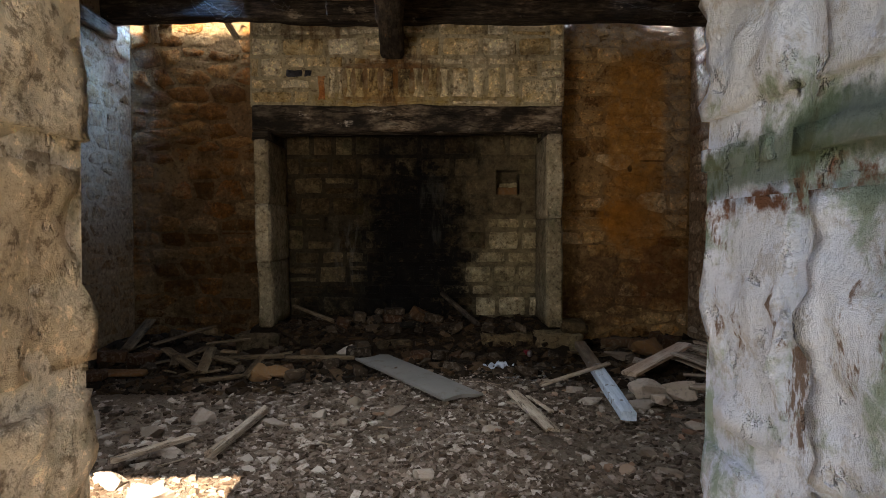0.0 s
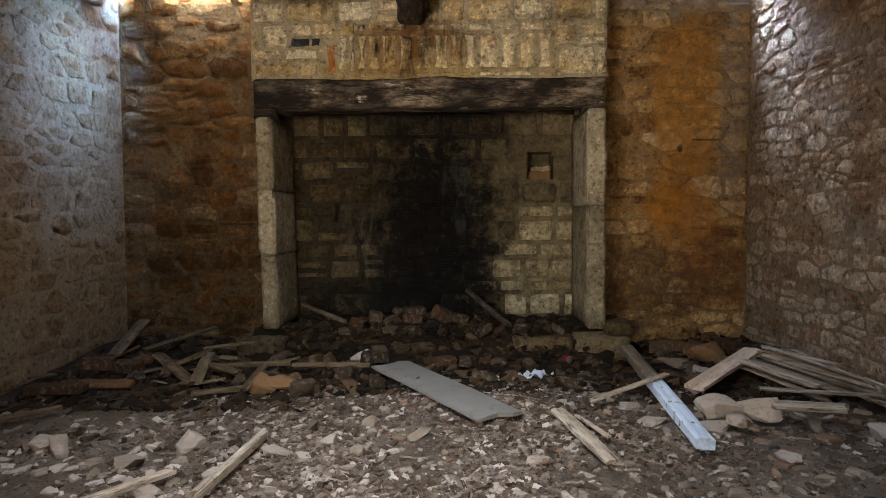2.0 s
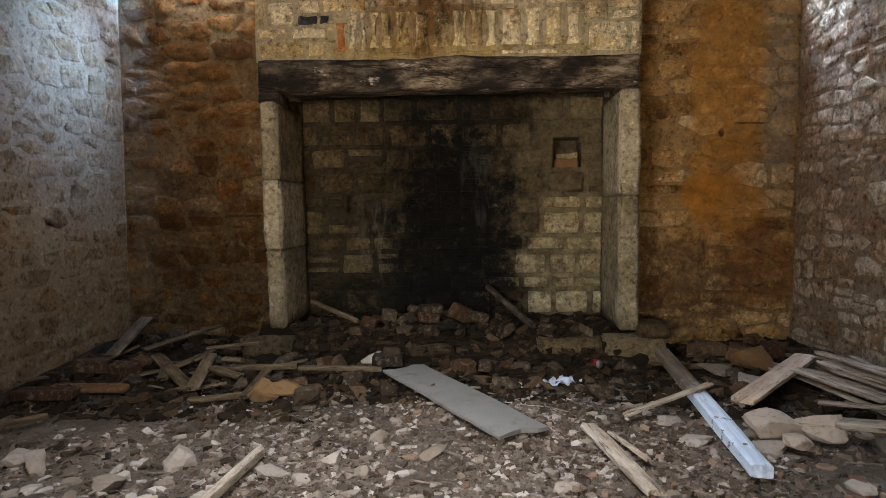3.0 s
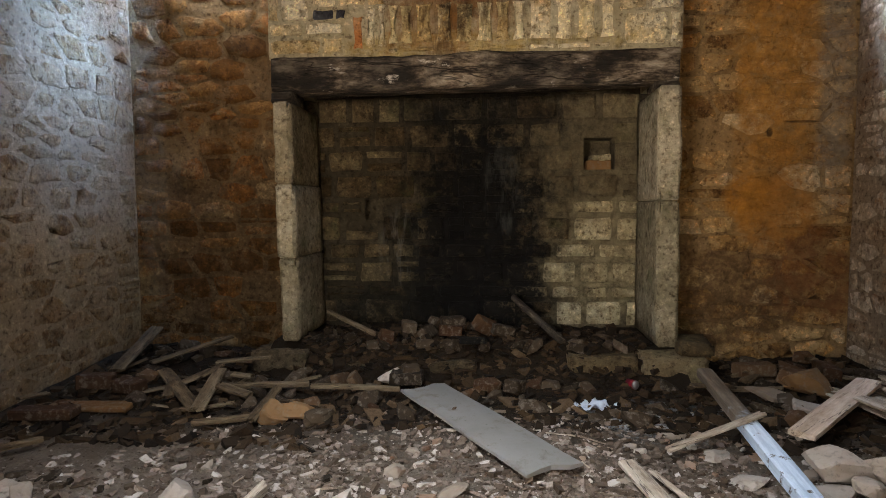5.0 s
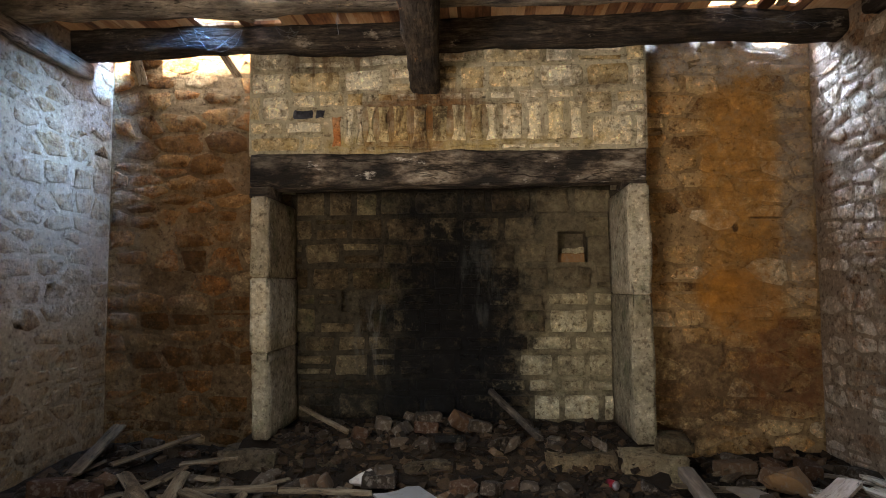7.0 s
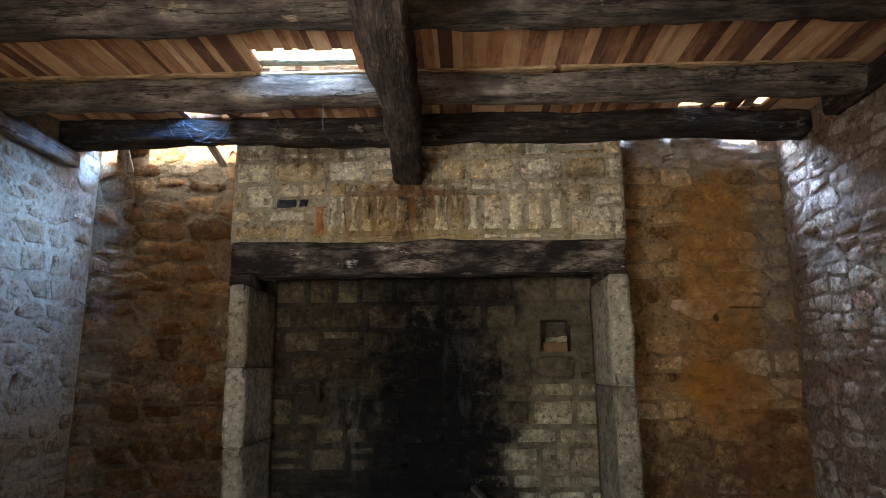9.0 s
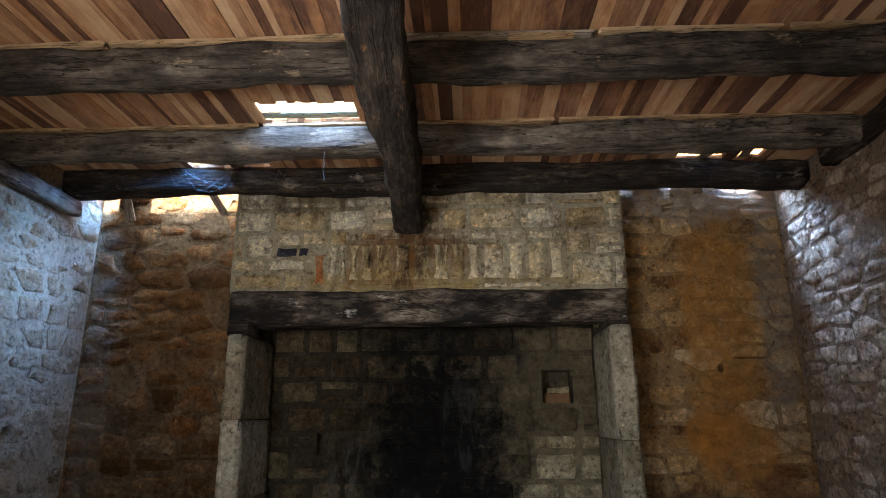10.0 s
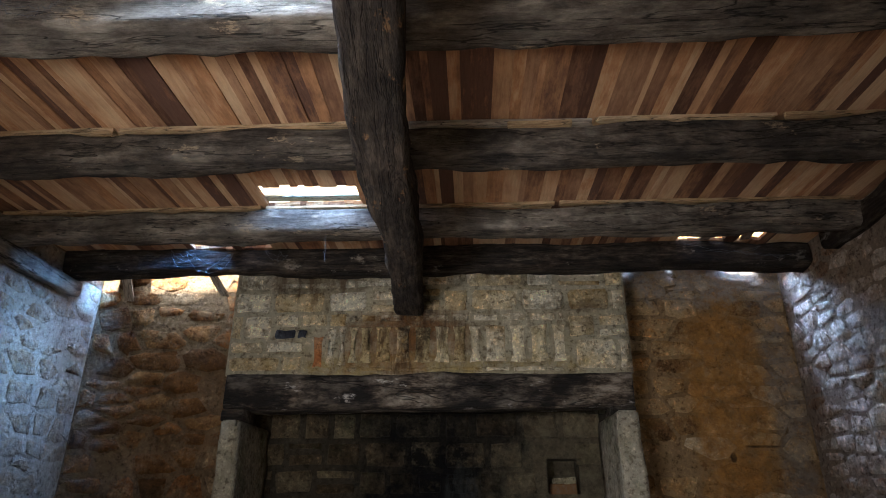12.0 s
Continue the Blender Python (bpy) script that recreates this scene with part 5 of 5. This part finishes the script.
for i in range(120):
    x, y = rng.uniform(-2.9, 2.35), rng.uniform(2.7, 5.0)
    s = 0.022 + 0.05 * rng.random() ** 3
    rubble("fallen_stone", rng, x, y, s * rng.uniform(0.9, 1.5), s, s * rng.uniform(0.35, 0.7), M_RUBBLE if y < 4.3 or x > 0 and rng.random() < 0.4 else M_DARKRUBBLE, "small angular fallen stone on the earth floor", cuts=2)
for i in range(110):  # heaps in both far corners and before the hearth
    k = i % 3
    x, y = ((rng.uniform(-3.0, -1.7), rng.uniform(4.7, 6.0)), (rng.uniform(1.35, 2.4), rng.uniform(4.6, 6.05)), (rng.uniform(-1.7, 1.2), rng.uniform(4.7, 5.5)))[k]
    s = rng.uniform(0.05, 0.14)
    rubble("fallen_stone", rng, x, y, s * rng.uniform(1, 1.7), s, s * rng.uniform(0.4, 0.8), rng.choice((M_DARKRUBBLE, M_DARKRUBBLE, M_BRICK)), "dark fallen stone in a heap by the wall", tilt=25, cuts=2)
for i in range(60):
    x, y = rng.uniform(-1.55, 0.9), rng.uniform(5.6, 6.35)
    s = rng.uniform(0.04, 0.11)
    rubble("fallen_stone", rng, x, y, s * 1.4, s, s * 0.7, M_DARKRUBBLE, "sooty stone lying in the hearth", z=0.27, tilt=25, cuts=1, group="stones in the hearth")


def fragment(r, x, y, size, thick, material, label, name, group):
    """A flat angular flake, half trodden in."""
    n = r.randint(5, 7)
    bm = bmesh.new()
    ring = [(math.cos(6.283 * (i + r.uniform(-0.3, 0.3)) / n) * size * r.uniform(0.6, 1.1), math.sin(6.283 * (i + r.uniform(-0.3, 0.3)) / n) * size * 0.7 * r.uniform(0.6, 1.1)) for i in range(n)]
    low = [bm.verts.new((a, b, 0)) for a, b in ring]
    mid = [bm.verts.new((a * 1.03, b * 1.03, thick * r.uniform(0.4, 0.7))) for a, b in ring]
    top = [bm.verts.new((a * 0.93, b * 0.93, thick * r.uniform(0.85, 1.1))) for a, b in ring]
    for p, q in ((low, mid), (mid, top)):
        for i in range(n):
            bm.faces.new((p[i], p[(i + 1) % n], q[(i + 1) % n], q[i]))
    bm.faces.new(top)
    bm.faces.new(list(reversed(low)))
    at = pose(x, y, ground_height(x, y) - thick * 0.25, r.uniform(-14, 14), r.uniform(-14, 14), r.uniform(0, 360))
    return tagged(link(name, bm, material, smooth=False, at=at), label, "fragment", group)


r = random.Random(31)
for i in range(75):
    x, y = r.uniform(0.75, 2.35), r.uniform(3.0, 4.75)
    fragment(r, x, y, r.uniform(0.025, 0.075), r.uniform(0.012, 0.03), r.choice((M_RUBBLE, M_TILE, M_TILE)), "flat reddish-tan stone flake trodden into the floor", "stone_flake", "flakes by the lath heap")
# Flakes beyond y 3.75 take the dimmed stone too.
for i in range(85):
    x, y = r.uniform(-2.5, -0.6), r.uniform(2.85, 4.1)
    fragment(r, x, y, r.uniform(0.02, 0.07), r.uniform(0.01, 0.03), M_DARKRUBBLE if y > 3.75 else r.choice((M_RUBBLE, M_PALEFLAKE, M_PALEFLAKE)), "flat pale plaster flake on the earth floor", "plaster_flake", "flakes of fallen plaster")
for i in range(60):
    x, y = r.uniform(-0.7, 0.9), r.uniform(3.0, 4.5)
    fragment(r, x, y, r.uniform(0.015, 0.05), r.uniform(0.01, 0.025), r.choice((M_RUBBLE, M_PALEFLAKE, M_TILE)), "flat pale plaster flake on the earth floor", "plaster_flake", "flakes of fallen plaster")
for i in range(26):  # broken bits of board on the corner heaps
    x, y = (r.uniform(-2.95, -1.1), r.uniform(4.6, 5.7)) if i % 3 else (r.uniform(1.3, 2.3), r.uniform(5.2, 5.95))
    a, d = r.uniform(0, 6.28), r.uniform(0.12, 0.38)
    p = Vector((x, y, ground_height(x, y) + r.uniform(0.02, 0.07)))
    q = Vector((min(2.4, max(-3.05, x + math.cos(a) * d)), y + math.sin(a) * d * 0.6, 0))
    q.z = ground_height(q.x, q.y) + r.uniform(0.02, 0.09)
    plank(p, q, r.uniform(0.03, 0.09), r.uniform(0.012, 0.025), M_DARKWOOD, 300 + i, "short brown broken board end on the rubble heap", "board_end", category="board", group="broken board ends")
for i in range(34):  # twigs and splinters
    x, y = r.uniform(-1.9, 1.9), r.uniform(2.9, 5.2)
    a, d = r.uniform(0, 6.28), r.uniform(0.05, 0.2)
    p, q = Vector(grounded(x, y, 0.008)), Vector(grounded(x + math.cos(a) * d, y + math.sin(a) * d, 0.012))
    plank(p, q, r.uniform(0.005, 0.012), 0.006, M_OLDWOOD, 400 + i, "thin dry twig on the earth floor", "twig", category="twig", group="twigs on the floor")


def crumbs(name, r, count, spot, rest, small, large, material, label):
    """Broken bits strewn over a stretch of floor: spot() picks a place or None, rest(x, y) is the height they lie on."""
    verts, faces = [], []
    while len(faces) < count * 6:
        place = spot()
        if place is None:
            continue
        x, y = place
        s = small + large * r.random() ** 4
        m = pose(x, y, rest(x, y) + s * 0.05, r.uniform(-30, 30), r.uniform(-30, 30), r.uniform(0, 360))
        a, b, c = s * r.uniform(0.8, 2.2), s * r.uniform(0.6, 1.1), s * r.uniform(0.2, 0.6)
        base = len(verts)
        for sz in (-1, 1):
            for sx, sy in ((-1, -1), (1, -1), (1, 1), (-1, 1)):
                verts.append(m @ Vector((sx * a * r.uniform(0.5, 1), sy * b * r.uniform(0.5, 1), sz * c * r.uniform(0.6, 1))))
        faces += [tuple(base + i for i in f) for f in ((3, 2, 1, 0), (4, 5, 6, 7), (0, 1, 5, 4), (1, 2, 6, 5), (2, 3, 7, 6), (3, 0, 4, 7))]
    me = bpy.data.meshes.new(name)
    me.from_pydata(verts, [], faces)
    me.materials.append(material)
    return tagged(new(name, me), label, "rubble", kind="stuff")


def open_floor(r):
    x, y = r.gauss(0, 1.25), r.uniform(2.5, 5.5)
    if not -3.05 < x < 2.42 or r.random() < (y - 3.9) * 0.85 or noise.noise(Vector((x * 1.6, y * 1.6, 3))) + r.uniform(-0.5, 0.5) < -0.15:
        return None
    return x, y


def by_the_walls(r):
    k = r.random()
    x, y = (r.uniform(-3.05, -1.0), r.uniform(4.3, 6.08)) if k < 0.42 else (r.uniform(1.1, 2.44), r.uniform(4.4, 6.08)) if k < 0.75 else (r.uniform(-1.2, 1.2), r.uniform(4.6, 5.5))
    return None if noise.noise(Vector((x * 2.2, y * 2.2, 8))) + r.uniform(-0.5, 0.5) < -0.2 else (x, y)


r = random.Random(4)
crumbs("rubble_chips", r, 26000, lambda: open_floor(r), ground_height, 0.0035, 0.022, M_CHIPS, "pale stone chips and plaster crumbs strewn over earth")
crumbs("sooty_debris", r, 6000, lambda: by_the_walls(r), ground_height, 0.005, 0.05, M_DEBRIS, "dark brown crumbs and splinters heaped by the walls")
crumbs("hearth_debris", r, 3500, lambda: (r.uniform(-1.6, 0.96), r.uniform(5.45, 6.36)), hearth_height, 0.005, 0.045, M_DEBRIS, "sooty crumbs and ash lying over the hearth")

# a crushed drink can and a torn scrap of plastic
can = tagged(new("drink_can"), "small dented red drink can lying by the hearth", "can")
can.matrix_basis = pose(0.76, 5.40, ground_height(0.76, 5.40) + 0.035, 82, 10, 15)
for name, r0, r1, z0, z1, mat in (("body", 0.03, 0.03, -0.05, 0.045, M_CAN), ("lid", 0.03, 0.024, 0.045, 0.055, M_CANTOP), ("base", 0.024, 0.03, -0.058, -0.05, M_CANTOP)):
    bm = bmesh.new()
    bmesh.ops.create_cone(bm, cap_ends=True, segments=24, radius1=r0, radius2=r1, depth=z1 - z0, matrix=Matrix.Translation((0, 0, (z0 + z1) / 2)))
    for v in bm.verts:
        v.co.x *= 0.9 + 0.1 * math.cos(v.co.z * 40)
    part(name, bm, mat, can)
bm = bmesh.new()
g = [[None] * 15 for _ in range(15)]
for j in range(15):
    for i in range(15):
        p = Vector(((i - 7) * 0.016, (j - 7) * 0.011, 0))
        n = noise.noise(p * 16)
        g[j][i] = bm.verts.new((p.x + n * 0.02, p.y + noise.noise(p * 16 + Vector((5, 0, 0))) * 0.02, 0.03 + abs(noise.noise(p * 22 + Vector((0, 7, 0)))) * 0.07 - p.length * 0.25))
for j in range(14):
    for i in range(14):
        if noise.noise(Vector((i * 0.3, j * 0.3, 2))) > -0.35:
            bm.faces.new((g[j][i], g[j][i + 1], g[j + 1][i + 1], g[j + 1][i]))
bmesh.ops.delete(bm, geom=[v for v in bm.verts if not v.link_faces], context="VERTS")
bmesh.ops.solidify(bm, geom=bm.faces[:], thickness=0.001)
tagged(link("plastic_scrap", bm, M_BAG, at=pose(0.47, 5.02, ground_height(0.47, 5.02) - 0.005, 0, 0, -25)), "crumpled scrap of pale plastic film on the floor", "litter")

# ---- the stones of the walls ----
for job in STONES:
    lay_masonry(*job)
